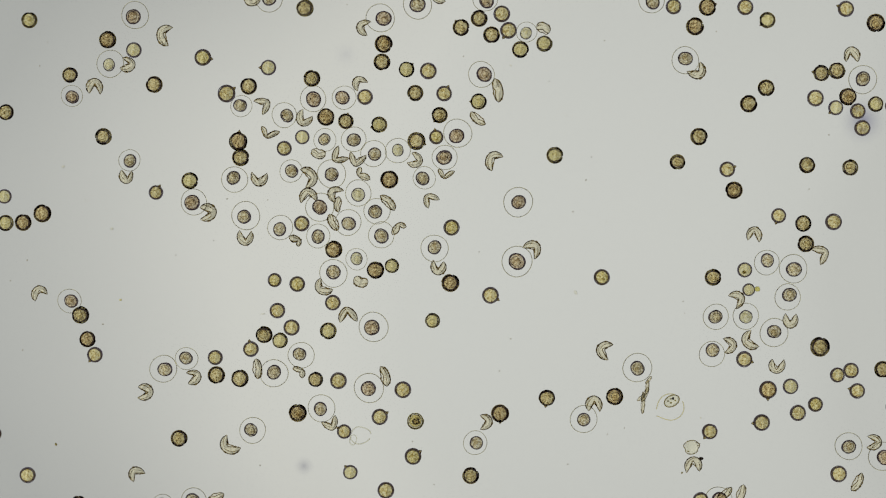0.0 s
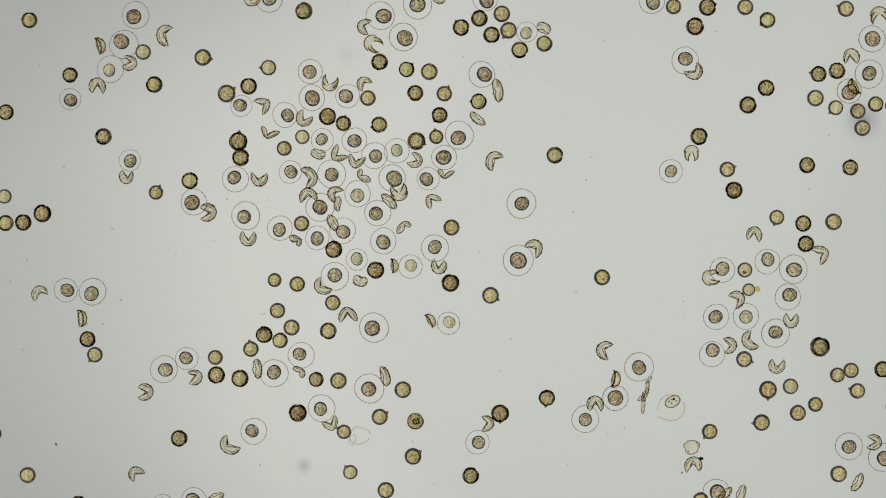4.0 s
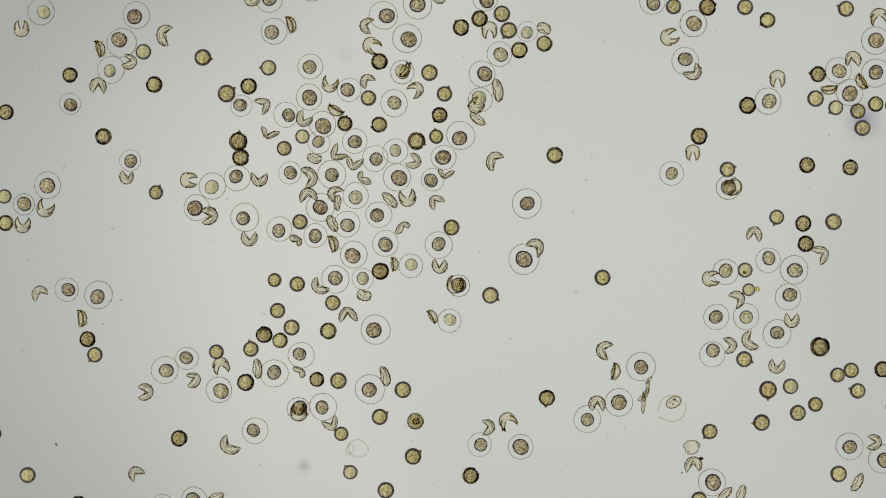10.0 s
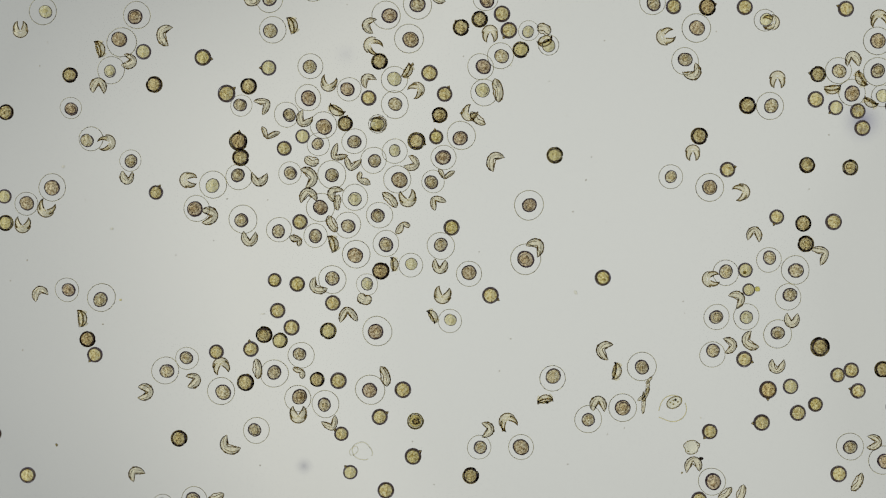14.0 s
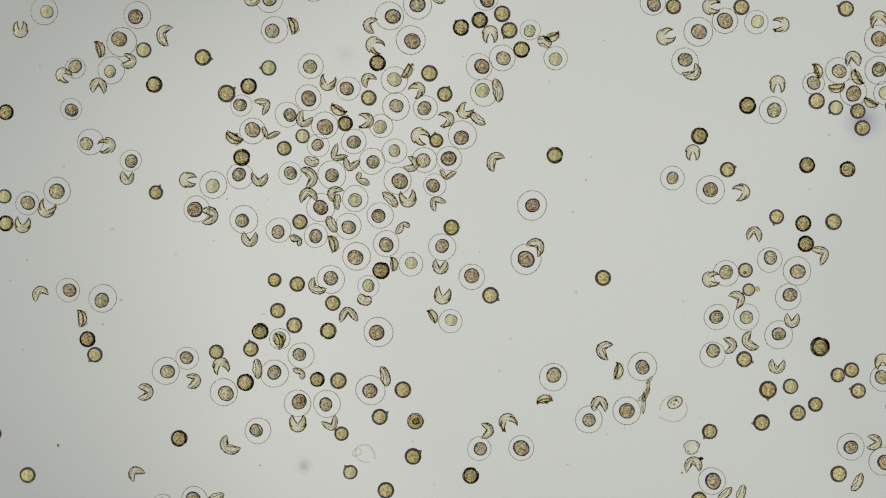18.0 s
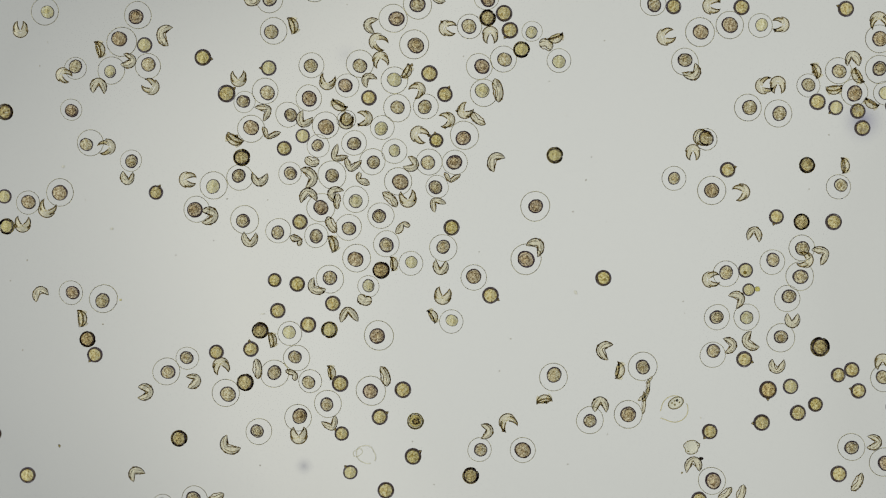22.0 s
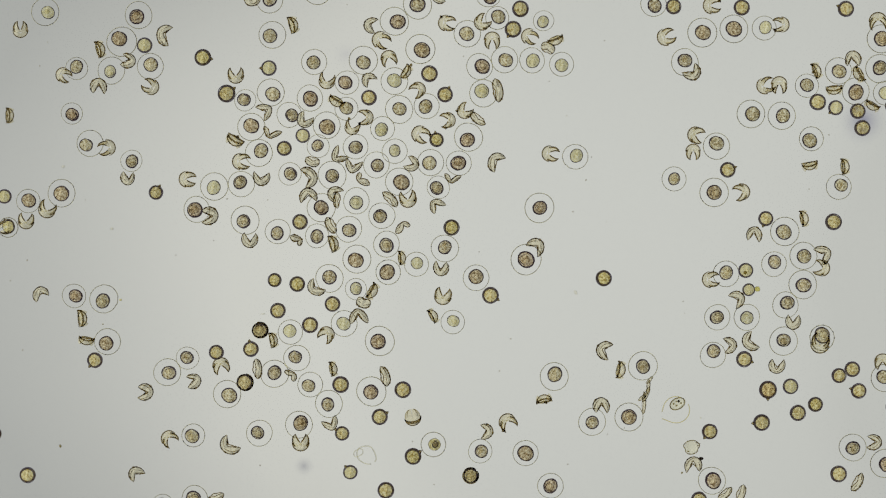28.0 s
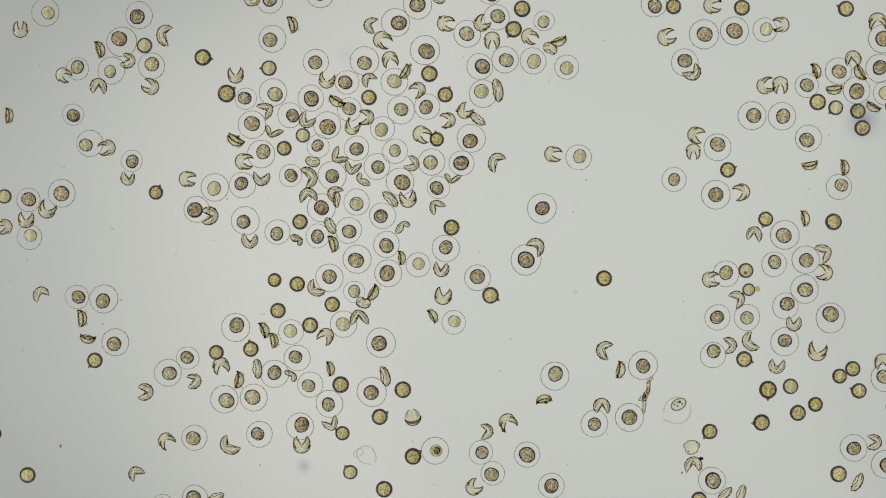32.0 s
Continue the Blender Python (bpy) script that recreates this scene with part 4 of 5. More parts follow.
burst(693, 471, 12.5, 0.0, 21.5, 11, (1, -2), "p", ((0.5, 706, 473), (1, 712, 474), (2, 714, 475), (3, 726, 473), (9, 727, 471), (25, 727, 466), (28, 737, 468), (32, 740, 469)), (185, 55), ((1, 695, 474), (2, 692, 476), (3, 696, 473), (9, 696, 468), (25, 695, 467), (28, 709, 457)))
burst(581, 586, 14, 23.6, 23.5, 12, (-1, 0), "p", ((24, 588, 577), (25, 600, 563), (28, 609, 573), (32, 608, 574)), (235, 30), ((24, 586, 579), (25, 583, 582), (28, 578, 592), (32, 577, 595)), ((19, 581, 586), (22, 583, 584)))
burst(765, 568, 13, 1.4, 21, 11, (1, -2), "p", ((2, 778, 570), (3, 791, 574), (6, 795, 568), (32, 803, 571)), (210, 48), ((2, 765, 570), (3, 760, 570), (6, 764, 562), (32, 765, 560)))
burst(467, 593, 14.5, 28.7, 25, 13.5, (2, -4), "m", ((29.2, 458, 586), (30, 440, 580), (31, 417, 580)), (200, 48), ((29.2, 459, 586), (30, 452, 582), (31, 466, 585)), ((17, 467, 593), (18, 460, 587), (28, 460, 585)))
burst(495, 603, 13.5, 17.5, 22, 12, (-1, -2), "p", ((18, 495, 600), (19, 498, 592), (20, 508, 594), (23, 513, 589), (32, 515, 588)), (190, 50), ((18.2, 490, 606), (19, 485, 610), (20, 480, 602), (32, 483, 603)))
burst(424, 670, 15, 30.4, 24, 13.5, (-2, -1), "m", ((31, 443, 690), (32, 449, 704)), (170, 58), ((31, 432, 667), (32, 421, 673)), ((7, 424, 670), (8, 432, 673), (9, 434, 677), (30, 433, 677)))
burst(558, 672, 13, 20.6, 22.5, 12, (-3, 2), "m", ((21.1, 562, 669), (22, 549, 675), (28, 549, 681)), (190, 50), ((21.1, 566, 666), (22, 585, 660), (25, 589, 655), (32, 583, 653)), ((19, 561, 672),))
burst(527, 731, 15, 9.5, 24, 13.5, (3, -3), "d", ((10, 528, 724), (11, 531, 698), (13, 527, 703), (17, 527, 711), (19, 526, 719), (23, 528, 745), (28, 529, 752), (32, 531, 755)), (90, 30), ((10.2, 529, 731), (17, 527, 745), (20, 527, 762), (23, 530, 775), (28, 532, 784), (32, 534, 788)))
spent = burst(735, 745, 14.5, 26.3, 24, 11, (2, 0), "y", ((27, 758, 775), (28, 767, 787), (32, 770, 798)), (100, 80), ((27.5, 731, 743),))
burst(719, 123, 13.5, 9.4, 24, 12.5, (0, -1), "p", ((10, 712, 128), (11, 698, 138), (19, 698, 142), (32, 698, 145)), (150, 50), ((10, 716, 124), (11, 720, 125), (32, 716, 127)), nib=40)
burst(735, 165, 13.5, 5.6, 24, 12.5, (1, 0), "m", ((6, 730, 164), (7, 698, 178), (9, 697, 182), (17, 700, 187), (28, 706, 193), (32, 709, 194)), (215, 30), ((6, 733, 162), (7, 735, 159), (32, 740, 159)), egg=(0.09, 290))
burst(778, 204, 13.5, 15.1, 22.5, 12.5, (-2, 1), "m", ((16, 762, 196), (17, 753, 192), (28, 755, 188), (32, 756, 189)), (190, 30), ((16, 786, 208), (17, 790, 211), (32, 793, 213)), nib=230)
burst(847, 180, 13.5, 9.4, 24.5, 13, (-3, -4), "p", ((10, 850, 177), (11, 857, 164), (32, 855, 166)), (45, 30), ((10, 842, 188), (11, 840, 193), (13, 834, 202), (17, 822, 197)), nib=180)
burst(848, 33, 14, 26.4, 22.5, 12.5, (2, -2), "m", ((27, 875, 32), (28, 880, 32), (32, 879, 31)), (40, 30), ((27, 858, 38), (28, 853, 40), (32, 852, 42)), ((20, 849, 37), (21, 851, 38), (22, 863, 32), (25, 865, 35)))
burst(870, 62, 14, 7.6, 23.5, 13, (2, 1), "m", ((8, 873, 58), (9, 884, 87), (10, 884, 96), (17, 888, 102), (32, 894, 106)), (272, 0), ((8.2, 870, 55), (9, 866, 52), (13, 867, 58), (23, 868, 62), (28, 871, 71)))
burst(921, 88, 14, 24.5, 22.5, 12.5, (1, 0), "p", ((25, 935, 88), (28, 942, 108), (32, 944, 109)), (330, 20), ((25, 930, 83), (27, 936, 68), (28, 937, 65)), ((9, 919, 89), (17, 923, 88)), egg=(0.1, 120))
burst(963, 77, 14, 13.5, 21.5, 12, (0, 2), "p", ((14, 971, 80), (17, 981, 100), (20, 988, 106), (25, 990, 110), (28, 994, 114), (32, 1003, 119)), (110, 60), ((14, 964, 72), (17, 973, 64), (24, 984, 68), (28, 983, 70), (32, 989, 72)))
burst(679, 78, 15, 0.7, 26, 14, (3, 2), "d", ((1.1, 686, 74), (2, 698, 68), (3, 711, 65), (6, 715, 68), (9, 719, 68), (17, 726, 70), (21, 731, 77), (24, 737, 82), (28, 744, 87), (32, 752, 89)), (330, 8), ((2, 682, 78), (3, 665, 76), (6, 657, 81), (19, 664, 80), (21, 667, 75), (32, 676, 71)))
burst(676, 110, 14, 18.9, 25.5, 13, (0, 4), "m", ((20, 658, 109), (21, 641, 114), (22, 637, 113), (25, 638, 107), (28, 643, 107), (32, 645, 108)), (285, 30), ((20, 665, 105), (21, 669, 105), (23, 676, 105), (28, 688, 103), (32, 690, 105)), ((6, 671, 110), (13, 672, 109), (19, 668, 112)))
burst(982, 275, 14, 23.1, 22, 12, (1, -2), "p", ((24, 990, 272), (25, 1011, 274), (28, 1019, 278), (32, 1025, 279)), (350, 5), ((24, 981, 272), (25, 972, 272), (32, 978, 273)), egg=(0.09, 165))
burst(797, 501, 15, 9.5, 23, 13.5, (0, -2), "d", ((10, 812, 506), (11, 824, 489), (13, 828, 484), (17, 834, 490), (32, 845, 492)), (78, 30), ((10, 805, 505), (11, 785, 516), (13, 783, 523), (32, 784, 525)))
burst(885, 732, 15, 4.0, 22.5, 14, (0, 0), "d", ((5, 905, 770), (6, 915, 788), (9, 921, 791), (19, 923, 794), (24, 927, 799), (32, 933, 805)), (300, 30), ((5, 895, 740), (6, 898, 744), (32, 898, 747)), nib=270)
burst(833, 842, 14, 29.4, 21, 13, (-2, 2), "m", ((30, 850, 845), (31, 869, 839), (32, 872, 838)), (40, 30), ((30, 838, 850), (31, 838, 863)))
burst(968, 705, 14, 12.6, 25, 13.5, (1, -4), "m", ((13, 965, 692), (14, 978, 670), (17, 979, 668), (32, 982, 666)), (280, 50), ((13.2, 966, 705), (14, 965, 709), (32, 963, 709)), nib=260)
burst(1087, 702, 15, 2.7, 25, 14, (0, 0), "d", ((3.2, 1088, 703), (6, 1090, 706), (9, 1094, 710), (13, 1100, 720), (17, 1108, 726), (23, 1112, 735), (32, 1114, 739)), (170, 50), ((3.2, 1087, 690), (6, 1089, 661), (9, 1087, 658), (19, 1093, 657), (28, 1096, 655)))
burst(1451, 614, 16.5, 27.5, 25.5, 14, (0, -6), "m", ((28, 1455, 597), (29, 1466, 571), (32, 1470, 562)), (75, 30), ((28.2, 1451, 608), (29, 1447, 621), (32, 1446, 623)), egg=(0.09, 265))
burst(1562, 654, 14, 15.4, 24.5, 13, (-2, -2), "m", ((16.2, 1561, 665), (17, 1562, 670), (32, 1566, 669)), (270, 30), ((16.2, 1561, 646), (17, 1562, 640)))
burst(1262, 491, 14, 0.7, 23, 12.5, (0, -2), "m", ((1.1, 1258, 489), (2, 1279, 479), (3, 1278, 478), (9, 1284, 481), (32, 1285, 485)), (5, 0), ((1.1, 1264, 489), (2, 1267, 487), (3, 1257, 491), (32, 1257, 495)))
burst(1426, 432, 14, 19.6, 24.5, 13, (1, 1), "m", ((20.2, 1422, 438), (23, 1419, 440), (25, 1419, 448), (28, 1422, 453), (32, 1426, 460)), (165, 30), ((20.2, 1426, 440), (21, 1425, 458), (23, 1430, 461), (25, 1447, 465), (28, 1455, 475), (32, 1460, 483)))
burst(1421, 396, 14, 23.0, 26, 13.5, (-2, 1), "m", ((24, 1398, 397), (25, 1393, 403), (28, 1389, 410), (32, 1389, 416)), (190, 50), ((24, 1420, 394), (25, 1420, 389), (32, 1423, 387)), ((20, 1421, 396), (22, 1418, 393)))
burst(1237, 242, 14.5, 21.6, 24, 13.5, (0, -5), "m", ((22, 1250, 247), (23, 1267, 253), (28, 1268, 259), (32, 1270, 261)), (340, 30), ((22.2, 1240, 243), (23, 1231, 239)), ((18, 1238, 241), (20, 1242, 243)))
burst(1199, 287, 13, 0.5, 21.5, 11, (0, 0), "m", ((1, 1193, 289), (2, 1187, 300), (9, 1189, 306), (13, 1187, 312), (23, 1193, 316), (32, 1193, 318)), (270, 5), ((1, 1204, 283), (2, 1220, 272), (9, 1226, 270), (32, 1227, 268)))
burst(1299, 337, 14.5, 9.5, 25.5, 13.5, (0, 0), "d", ((10, 1289, 332), (11, 1259, 326), (13, 1256, 330), (24, 1261, 338), (32, 1267, 345)), (200, 30), ((10, 1299, 331), (11, 1313, 340)))
burst(1428, 292, 14, 26.4, 23.5, 13, (-3, 3), "m", ((27, 1434, 260), (28, 1436, 246), (32, 1431, 245)), (100, 35), ((27.2, 1432, 291), (28, 1433, 291)))
burst(1504, 297, 14, 18.3, 22.5, 12, (4, -3), "m", ((19, 1487, 328), (20, 1484, 331), (32, 1485, 331)), (185, 58), ((19, 1494, 293), (32, 1493, 297)), ((17, 1504, 297), (18, 1499, 300)))
burst(1356, 156, 14, 6.8, 24.5, 13, (2, 0), "m", ((7.3, 1357, 158), (8, 1357, 167), (9, 1358, 175), (13, 1362, 186), (19, 1370, 197), (24, 1381, 203), (32, 1384, 206)), (270, 0), ((7.3, 1359, 155), (8, 1366, 151), (9, 1376, 139), (14, 1376, 140), (17, 1376, 148), (32, 1381, 150)))
burst(1325, 184, 14.5, 18.7, 25, 13.5, (3, 0), "m", ((19, 1322, 190), (20, 1320, 188), (23, 1326, 193), (28, 1329, 202), (32, 1331, 205)), (20, 0), ((19, 1329, 179), (20, 1350, 152), (32, 1354, 152)), ((8, 1323, 187),))
burst(1252, 13, 14.5, 16.5, 25, 14, (0, 0), "d", ((17, 1265, 19), (18, 1283, 37), (20, 1289, 43), (24, 1295, 47), (32, 1300, 55)), (0, 10), ((17, 1262, 14), (18, 1258, 12), (32, 1260, 10)), nib=20)
burst(1230, 47, 15, 8.4, 26, 14, (1, 0), "d", ((9, 1222, 42), (10, 1227, 42), (13, 1232, 47), (17, 1235, 56), (28, 1243, 58), (32, 1246, 61)), (20, 5), ((9, 1208, 56), (10, 1184, 66), (13, 1177, 65), (32, 1179, 66)))
burst(1358, 36, 13.5, 13.0, 21.5, 11.5, (2, -1), "p", ((14, 1354, 36), (17, 1338, 38), (20, 1342, 43), (24, 1349, 47), (32, 1354, 53)), (180, 0), ((14, 1366, 40), (17, 1383, 44)), nib=215)
burst(1550, 41, 15.5, 1.6, 25, 14, (1, 0), "d", ((2, 1553, 46), (3, 1543, 67), (6, 1545, 70), (13, 1552, 73), (19, 1555, 69), (32, 1562, 69)), (275, 30), ((2, 1552, 38), (3, 1556, 27), (13, 1556, 32), (32, 1553, 38)))
burst(1453, 130, 14, 16.2, 21, 12, (0, -1), "m", ((17, 1446, 143), (18, 1440, 148), (19, 1434, 151), (32, 1428, 152)), (200, 40), ((17, 1450, 128), (18, 1446, 126), (19, 1443, 126)), ((6, 1447, 132),), nib=170)
burst(1481, 125, 14.5, 4.0, 23.5, 13, (1, 1), "m", ((5, 1484, 125), (32, 1484, 126)), (95, 62), ((5, 1480, 145), (6, 1477, 153), (9, 1467, 157), (13, 1470, 157), (17, 1482, 153), (20, 1476, 157)))
burst(1501, 171, 15, 2.8, 24, 14, (0, 2), "d", ((3.2, 1505, 164), (6, 1502, 160), (9, 1503, 164), (13, 1507, 164), (19, 1511, 164), (32, 1516, 160)), (30, 58), ((3.2, 1506, 163), (6, 1523, 148), (13, 1526, 140), (17, 1518, 137), (32, 1523, 128)), ((1, 1501, 171), (2, 1508, 168)))
burst(1550, 184, 13.5, 12.6, 21.5, 12, (0, 0), "p", ((13.2, 1554, 178), (14, 1562, 170), (17, 1567, 165)), (60, 35), ((13.2, 1549, 180), (14, 1541, 180), (32, 1546, 188)))
burst(816, 49, 14, 20.5, 24, 13, (-1, 0), "m", ((21, 820, 52), (22, 831, 47), (25, 832, 52), (28, 827, 60)), (350, 0), ((21, 815, 52), (22, 791, 50), (28, 790, 41), (32, 788, 42)), nib=130)

# ---------------------------------------------------------------- odd cells, torn skins and specks
def tube(name, material, ring, thick, closed=True):
    """A thin thread of round section along points in the plane, for the rims of membranes."""
    m, n = 6, len(ring)
    verts, faces = [], []
    for i, (x, y, z) in enumerate(ring):
        a, b = ring[(i + 1) % n] if closed or i < n - 1 else ring[i], ring[i - 1] if closed or i > 0 else ring[i]
        d = Vector((a[0] - b[0], a[1] - b[1], 0)).normalized()
        side = Vector((-d.y, d.x, 0))
        for k in range(m):
            t = 2 * math.pi * k / m
            p = Vector((x, y, z)) + thick * (side * math.cos(t) + Vector((0, 0, 1.6)) * math.sin(t))
            verts.append(tuple(p))
    for i in range(n if closed else n - 1):
        p, q = i * m, ((i + 1) % n) * m
        for k in range(m):
            l = (k + 1) % m
            faces.append((p + k, q + k, q + l, p + l))
    if not closed:
        faces.append(tuple(range(m - 1, -1, -1)))
        faces.append(tuple((n - 1) * m + k for k in range(m)))
    return mesh_of(name, verts, faces, material)


def lump(name, material, size, bumps, seed, detail=3):
    bm = bmesh.new()
    bmesh.ops.create_icosphere(bm, subdivisions=detail, radius=1.0)
    off = Vector((seed * 4.7, seed, 0.3))
    for v in bm.verts:
        k = 1 + bumps * noise.noise(v.co * 1.8 + off) + 0.5 * bumps * noise.noise(v.co * 4.5 + off)
        v.co = Vector((v.co.x * size[0], v.co.y * size[1], v.co.z * size[2])) * k * UNIT
    return from_bmesh(name, bm, material)


SKIN = clear_material("yellow_membrane", (0.94, 0.90, 0.70), 1.03)
PALE = clear_material("pale_membrane", (0.97, 0.96, 0.88), 1.03)
RIM = clear_material("brown_rim", (0.62, 0.56, 0.36), 1.06)
GRIT = core_material("dark_grit", (0.10, 0.08, 0.06), (0.22, 0.19, 0.15), (0.40, 0.36, 0.28), 1.3)
BUD = core_material("olive_bud", (0.50, 0.45, 0.16), (0.72, 0.68, 0.30), (0.92, 0.88, 0.55), 1.03)
SHRUNK = core_material("shrivelled_contents", (0.50, 0.47, 0.49), (0.64, 0.61, 0.62), (0.78, 0.75, 0.72), 1.1)
DUST = clear_material("grey_dust", (0.86, 0.84, 0.79), 1.03)
FLAKE = clear_material("clear_flake", (1.0, 0.99, 0.94), 1.03)


def oval_cell():
    g = tagged(new("oval_cell"), "clear oval cell with granules inside a torn teardrop membrane", "cell")
    for first, last, tail in ((212.0, 385.0, 7.0), (190.0, 72.0, 3.0)):
        ring = []
        for i in range(49):
            a = radians(first + (last - first) * i / 48)
            k = 24 + tail * math.exp(-i / 4) - 2.0 * (i / 48) ** 2
            ring.append((k * math.cos(a) * UNIT, k * math.sin(a) * UNIT, 0.002))
        part("outer_membrane", tube("outer_membrane", SKIN, ring, 0.85 * UNIT, False), g, label="thin yellowish torn membrane")
    rim = [(14 * math.cos(a) * UNIT, 9.5 * math.sin(a) * UNIT, 0.0) for a in (2 * math.pi * i / 48 for i in range(48))]
    body = part("inner_body", lump("inner_body", PALE, (13.5, 9, 7), 0.08, 3), g, (1 * UNIT, 10 * UNIT, 8 * UNIT), 1.0, (0, 0, 28))
    part("inner_rim", tube("inner_rim", RIM, rim, 1.0 * UNIT), body, label="brown oval rim")
    for i, (x, y, r) in enumerate(((4, 3, 2.2), (-3, -2, 1.8), (6, -2, 1.6), (-6, 3, 1.5), (0, 4, 1.3))):
        part("granule", lump("granule", GRIT if i == 0 else RIM, (r, r, r), 0.2, i), body, (x * UNIT, y * UNIT, 3 * UNIT))
    go(g, ((0, 1188, 720), (9, 1191, 722), (19, 1194, 723), (32, 1200, 726)), 0.5)


def debris_strand():
    g = tagged(new("debris_strand"), "ragged brownish strand of torn coat debris", "debris")
    for i, (x, y, long_, broad, turn) in enumerate(((5, 26, 8, 6, 50), (2.5, 14, 13, 7, 82), (-1, 1, 13, 8, 66), (-5, -14, 19, 8, 88), (-7, -4, 9, 6, 40))):
        ob = part("scrap", POUCHES["leaf"][i % 6], g, (x * UNIT, y * UNIT, 3.2 * UNIT), 1.0, (0, 0, turn))
        ob.scale = (long_ * UNIT, broad * UNIT, broad * UNIT)
    go(g, ((0, 1143, 699), (32, 1145, 699)))


def empty_coat():
    g = tagged(new("empty_coat"), "pale empty pollen coat with a crumpled yellow rim", "pollen coat")
    ring = [((13 + 1.2 * math.sin(3 * a) + 0.8 * math.sin(7 * a)) * math.cos(a) * UNIT, (13 + math.sin(2 * a + 1)) * math.sin(a) * UNIT, 0.0) for a in (2 * math.pi * i / 60 for i in range(60))]
    part("rim", tube("rim", RIM, ring, 0.8 * UNIT), g, (0, 0, 3 * UNIT), label="yellowish crumpled rim")
    part("skin", lump("skin", PALE, (11.5, 11.5, 5), 0.15, 8), g, (0, 0, 5.2 * UNIT))
    for i, (x, y) in enumerate(((-6, -7), (10, 9), (13, 6), (12, 3))):
        part("fleck", lump("fleck", RIM, (2.4, 0.9, 0.9), 0.3, i), g, (x * UNIT, y * UNIT, 6 * UNIT))
    go(g, ((0, 1224, 792),))
    husk(1227, 823, 16, 270, "gaping")
    d = tagged(new("grit", lump("grit", GRIT, (3.5, 3, 2.5), 0.4, 2)), "dark grain of grit on a shed coat", "grit")
    d.location = spot(1241, 812, 2.4)


def shrunken_body(cell):
    """The dark shrivelled contents of one cell that dies as it leaves its coat."""
    core = next(o for o in cell.children if o.name.startswith("protoplast"))
    part("shrunken_body", lump("shrunken_body", SHRUNK, (0.54 / UNIT, 0.44 / UNIT, 0.36 / UNIT), 0.25, 5), core, (0.06, -0.10, 0.1), 1.0, (0, 0, 20), "dark grey shrivelled contents")


def torn_membrane():
    g = tagged(new("torn_membrane"), "almost invisible torn clear membrane loop drifting on the slide", "membrane")
    ring = [((18 + 1.2 * math.sin(2 * a)) * math.cos(a) * UNIT, (15 + math.cos(3 * a)) * math.sin(a) * UNIT, 0.0012) for a in (math.pi * (0.05 + 1.85 * i / 59) for i in range(60))]
    part("loop", tube("loop", PALE, ring, 1.0 * UNIT, False), g)
    ring = [((6 + math.sin(2 * a)) * math.cos(a) * UNIT, 9 * math.sin(a) * UNIT, 0.0012) for a in (2 * math.pi * i / 30 for i in range(30))]
    part("flap", tube("flap", PALE, ring, 0.8 * UNIT), g, (-13 * UNIT, -8 * UNIT, 0))
    rows = ((0, 638, 771), (7, 632, 772), (8, 624, 776), (10, 634, 794), (13, 640, 798), (17, 646, 803), (32, 649, 806))
    MOVES.append((g, [(t, pose(*spot(x, y, 0), 0, 0, -8 * i)) for i, (t, x, y) in enumerate(rows)]))
    g.matrix_basis = pose(*spot(638, 771, 0))


def speck(x, y, length, width, turn, material, label, path=()):
    ob = tagged(new("speck", lump("speck", material, (length * 0.42, width * 0.42, min(width, length) * 0.42), 0.35, x % 17, 2)), label, "speck", "specks on the slide")
    go(ob, ((0, x, y),) + tuple(path), min(width, length) * 0.45, turn)


def smudge(x, y, r, shade, label):
    """A darker smudge on a disc at the underside of the slide, its soft edge painted as a gradient."""
    mat, tree, add, out = nodes_of("soft_smudge")
    co = add("TexCoord")
    ball_ = add("TexGradient")
    ball_.gradient_type = "QUADRATIC_SPHERE"
    tree.links.new(co.outputs["Object"], ball_.inputs[0])
    col = ramp_of(add, tree, ball_.outputs["Fac"], [(0.0, (1, 1, 1)), (0.5, tuple((1 + c) / 2 for c in shade)), (1.0, shade)])
    tr = add("BsdfTransparent")
    tree.links.new(col, tr.inputs[0])
    tree.links.new(tr.outputs[0], out.inputs[0])
    bm = bmesh.new()
    bmesh.ops.create_circle(bm, cap_ends=True, segments=40, radius=1.0)
    ob = tagged(new("dust_spot", from_bmesh("dust_spot", bm, mat, False)), label, "dust", "dust spots")
    k = 1 + 0.21 / EYE
    px, py, _ = spot(x, y)
    ob.location, ob.scale = (px * k, py * k, -0.206), (r * UNIT,) * 3


oval_cell()
debris_strand()
empty_coat()
part("bud", lump("bud", BUD, (5.0, 4.6, 4.6), 0.25, 4), budded, (15 * UNIT, 1 * UNIT, 0), label="small olive bud of escaping contents")
part("vacuole", lump("vacuole", RIM, (3.2, 3.2, 3.2), 0.1, 6), dotted, (-1 * UNIT, -4 * UNIT, 8 * UNIT), label="small dark round vacuole")
shrunken_body(spent)
torn_membrane()
speck(1019, 518, 10, 6, 120, FLAKE, "bright clear splinter lying on the slide")
speck(904, 116, 5, 4, 0, FLAKE, "tiny bright speck on the slide")
speck(112, 295, 8, 6, 20, FLAKE, "faint pale speck on the slide")
speck(198, 405, 7, 6, 20, FLAKE, "faint pale speck on the slide")
speck(465, 556, 12, 3, 0, FLAKE, "short clear rod on the slide")
speck(18, 497, 4, 3, 40, DUST, "tiny dark speck on the slide")
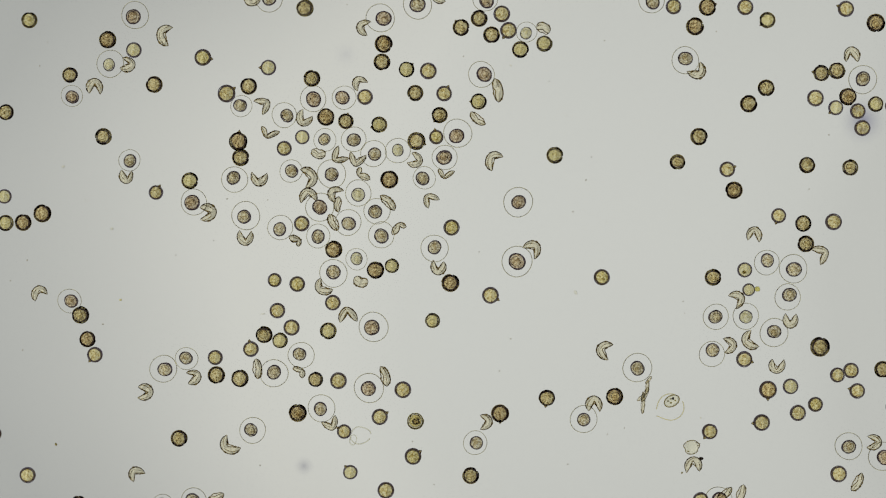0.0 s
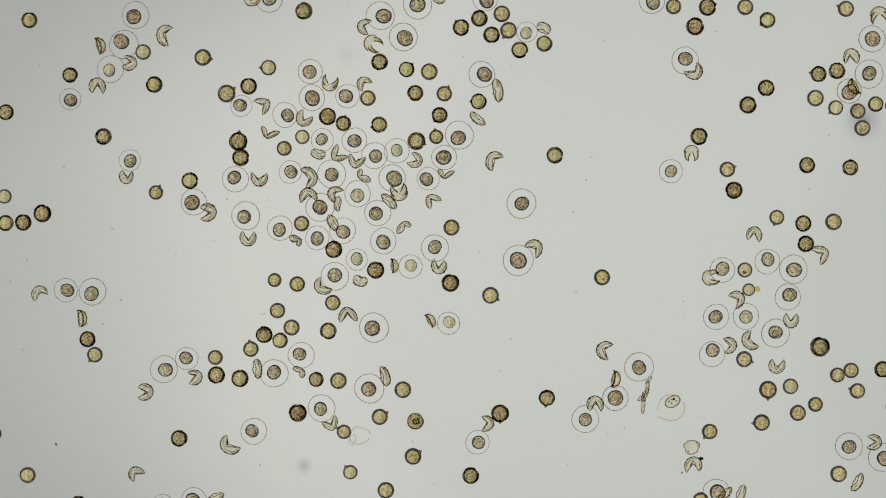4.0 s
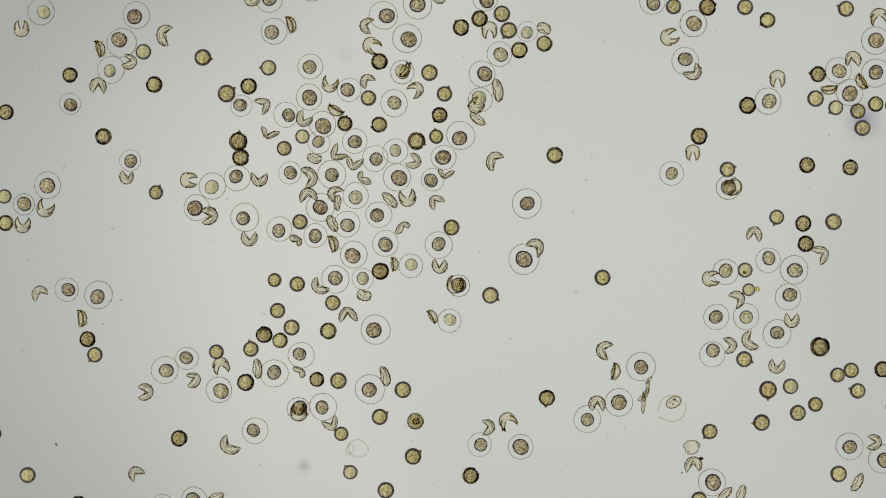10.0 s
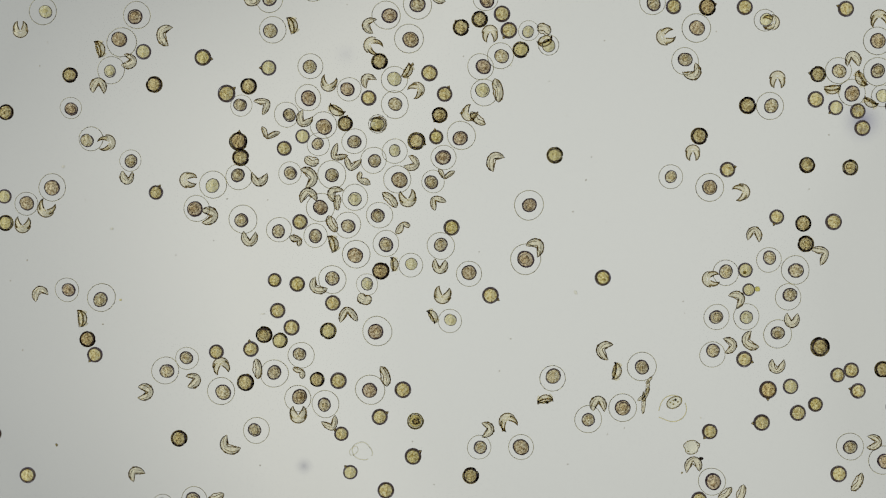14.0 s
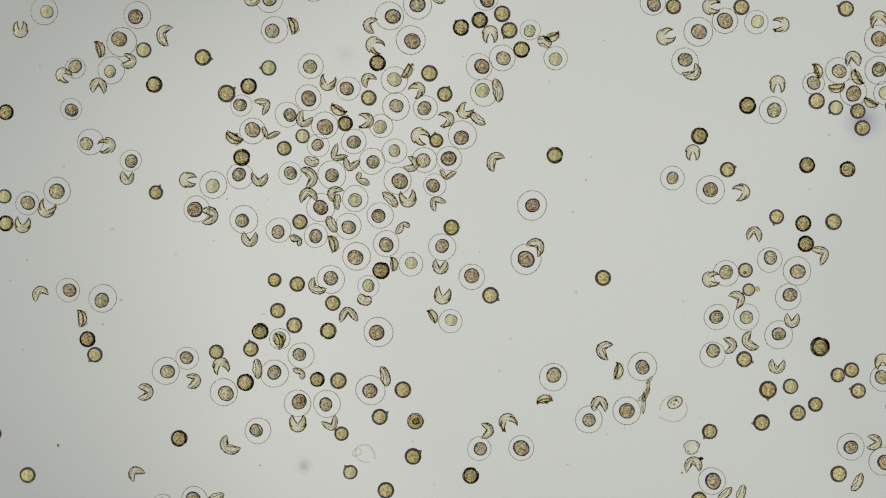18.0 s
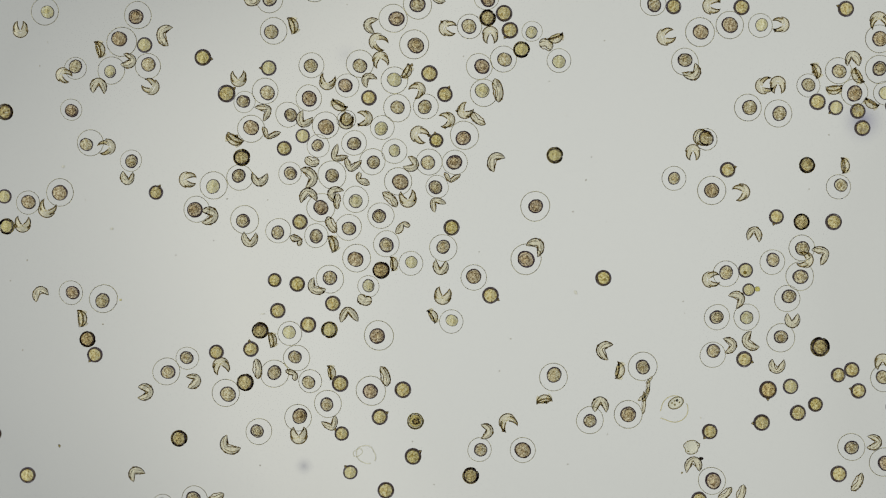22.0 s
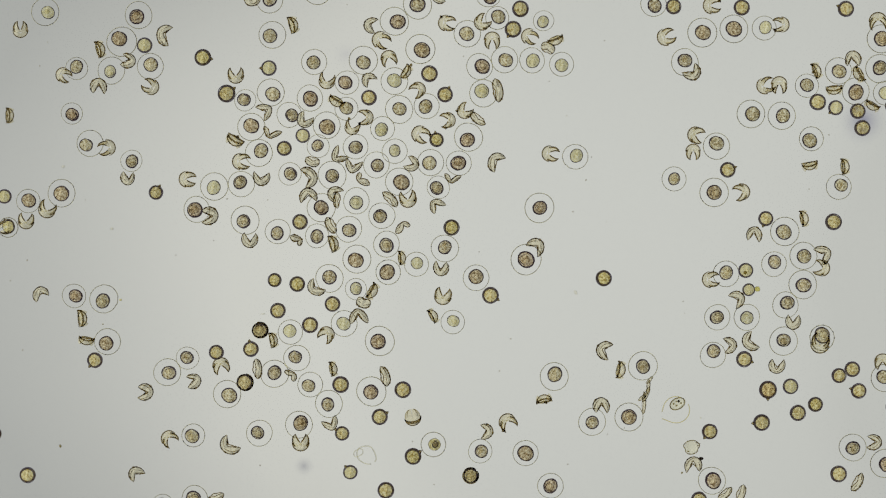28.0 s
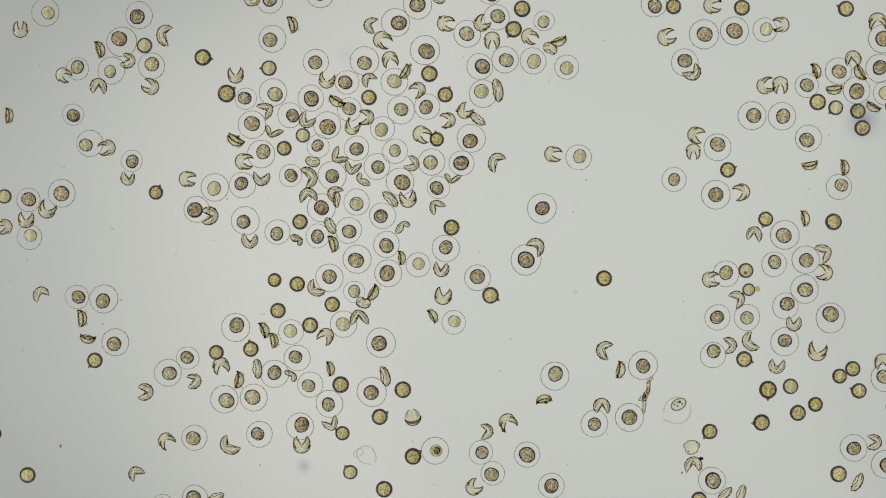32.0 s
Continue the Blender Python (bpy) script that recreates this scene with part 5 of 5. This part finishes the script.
speck(99, 787, 5, 7, 10, RIM, "small brownish speck drifting on the slide", ((14, 100, 788), (17, 102, 789), (32, 107, 790)))
speck(182, 574, 3, 3, 0, RIM, "tiny brownish speck on the slide")
speck(213, 531, 6, 5, 0, SKIN, "faint yellowish speck on the slide")
speck(1467, 239, 3.5, 3, 0, DUST, "tiny dark speck on the slide")
speck(1432, 335, 3, 3, 0, DUST, "tiny dark speck on the slide")
speck(1268, 56, 3.5, 3, 0, DUST, "tiny brown speck on the slide")
speck(1212, 555, 2.0, 2.0, 0, DUST, "tiny dark speck on the slide")
speck(311, 452, 3, 2.5, 0, DUST, "tiny brown speck on the slide")
speck(820, 100, 3, 3, 0, DUST, "tiny brown speck on the slide")
speck(1207, 837, 5, 4, 30, RIM, "small brown speck beside torn coats")
speck(1240, 740, 3, 4, 0, PALE, "faint pale speck on the slide")
speck(768, 858, 3, 3, 0, DUST, "tiny brown speck on the slide")
speck(1014, 375, 3.5, 3, 0, DUST, "tiny brown speck on the slide")
speck(884, 657, 3.5, 3, 0, DUST, "tiny brown speck on the slide")
speck(1105, 758, 3, 3, 0, DUST, "tiny brown speck on the slide")
speck(70, 117, 3, 3, 0, DUST, "tiny brown speck on the slide")
speck(848, 446, 3, 2.5, 0, DUST, "tiny dark speck on the slide")
for sx, sy, size in ((84, 75, 3), (614, 8, 3), (1070, 72, 3.5), (1003, 205, 3), (972, 144, 3), (1037, 319, 4.5), (1047, 278, 3), (1073, 393, 3), (402, 352, 4), (474, 354, 3.5),
                     (151, 354, 3), (378, 426, 3), (48, 461, 4.5), (40, 620, 4), (904, 600, 4), (1209, 534, 3), (1005, 822, 3.5), (1075, 769, 3), (460, 824, 4), (730, 782, 3.5), (56, 766, 3)):
    speck(sx, sy, size, size * 0.8, sx % 90, DUST, "tiny greyish speck on the slide")
smudge(538, 825, 22, (0.66, 0.66, 0.72), "soft grey smudge under the slide")
smudge(1527, 214, 50, (0.45, 0.44, 0.60), "soft bluish smudge under the slide")
smudge(612, 97, 30, (0.90, 0.90, 0.93), "very faint grey smudge under the slide")

motions()
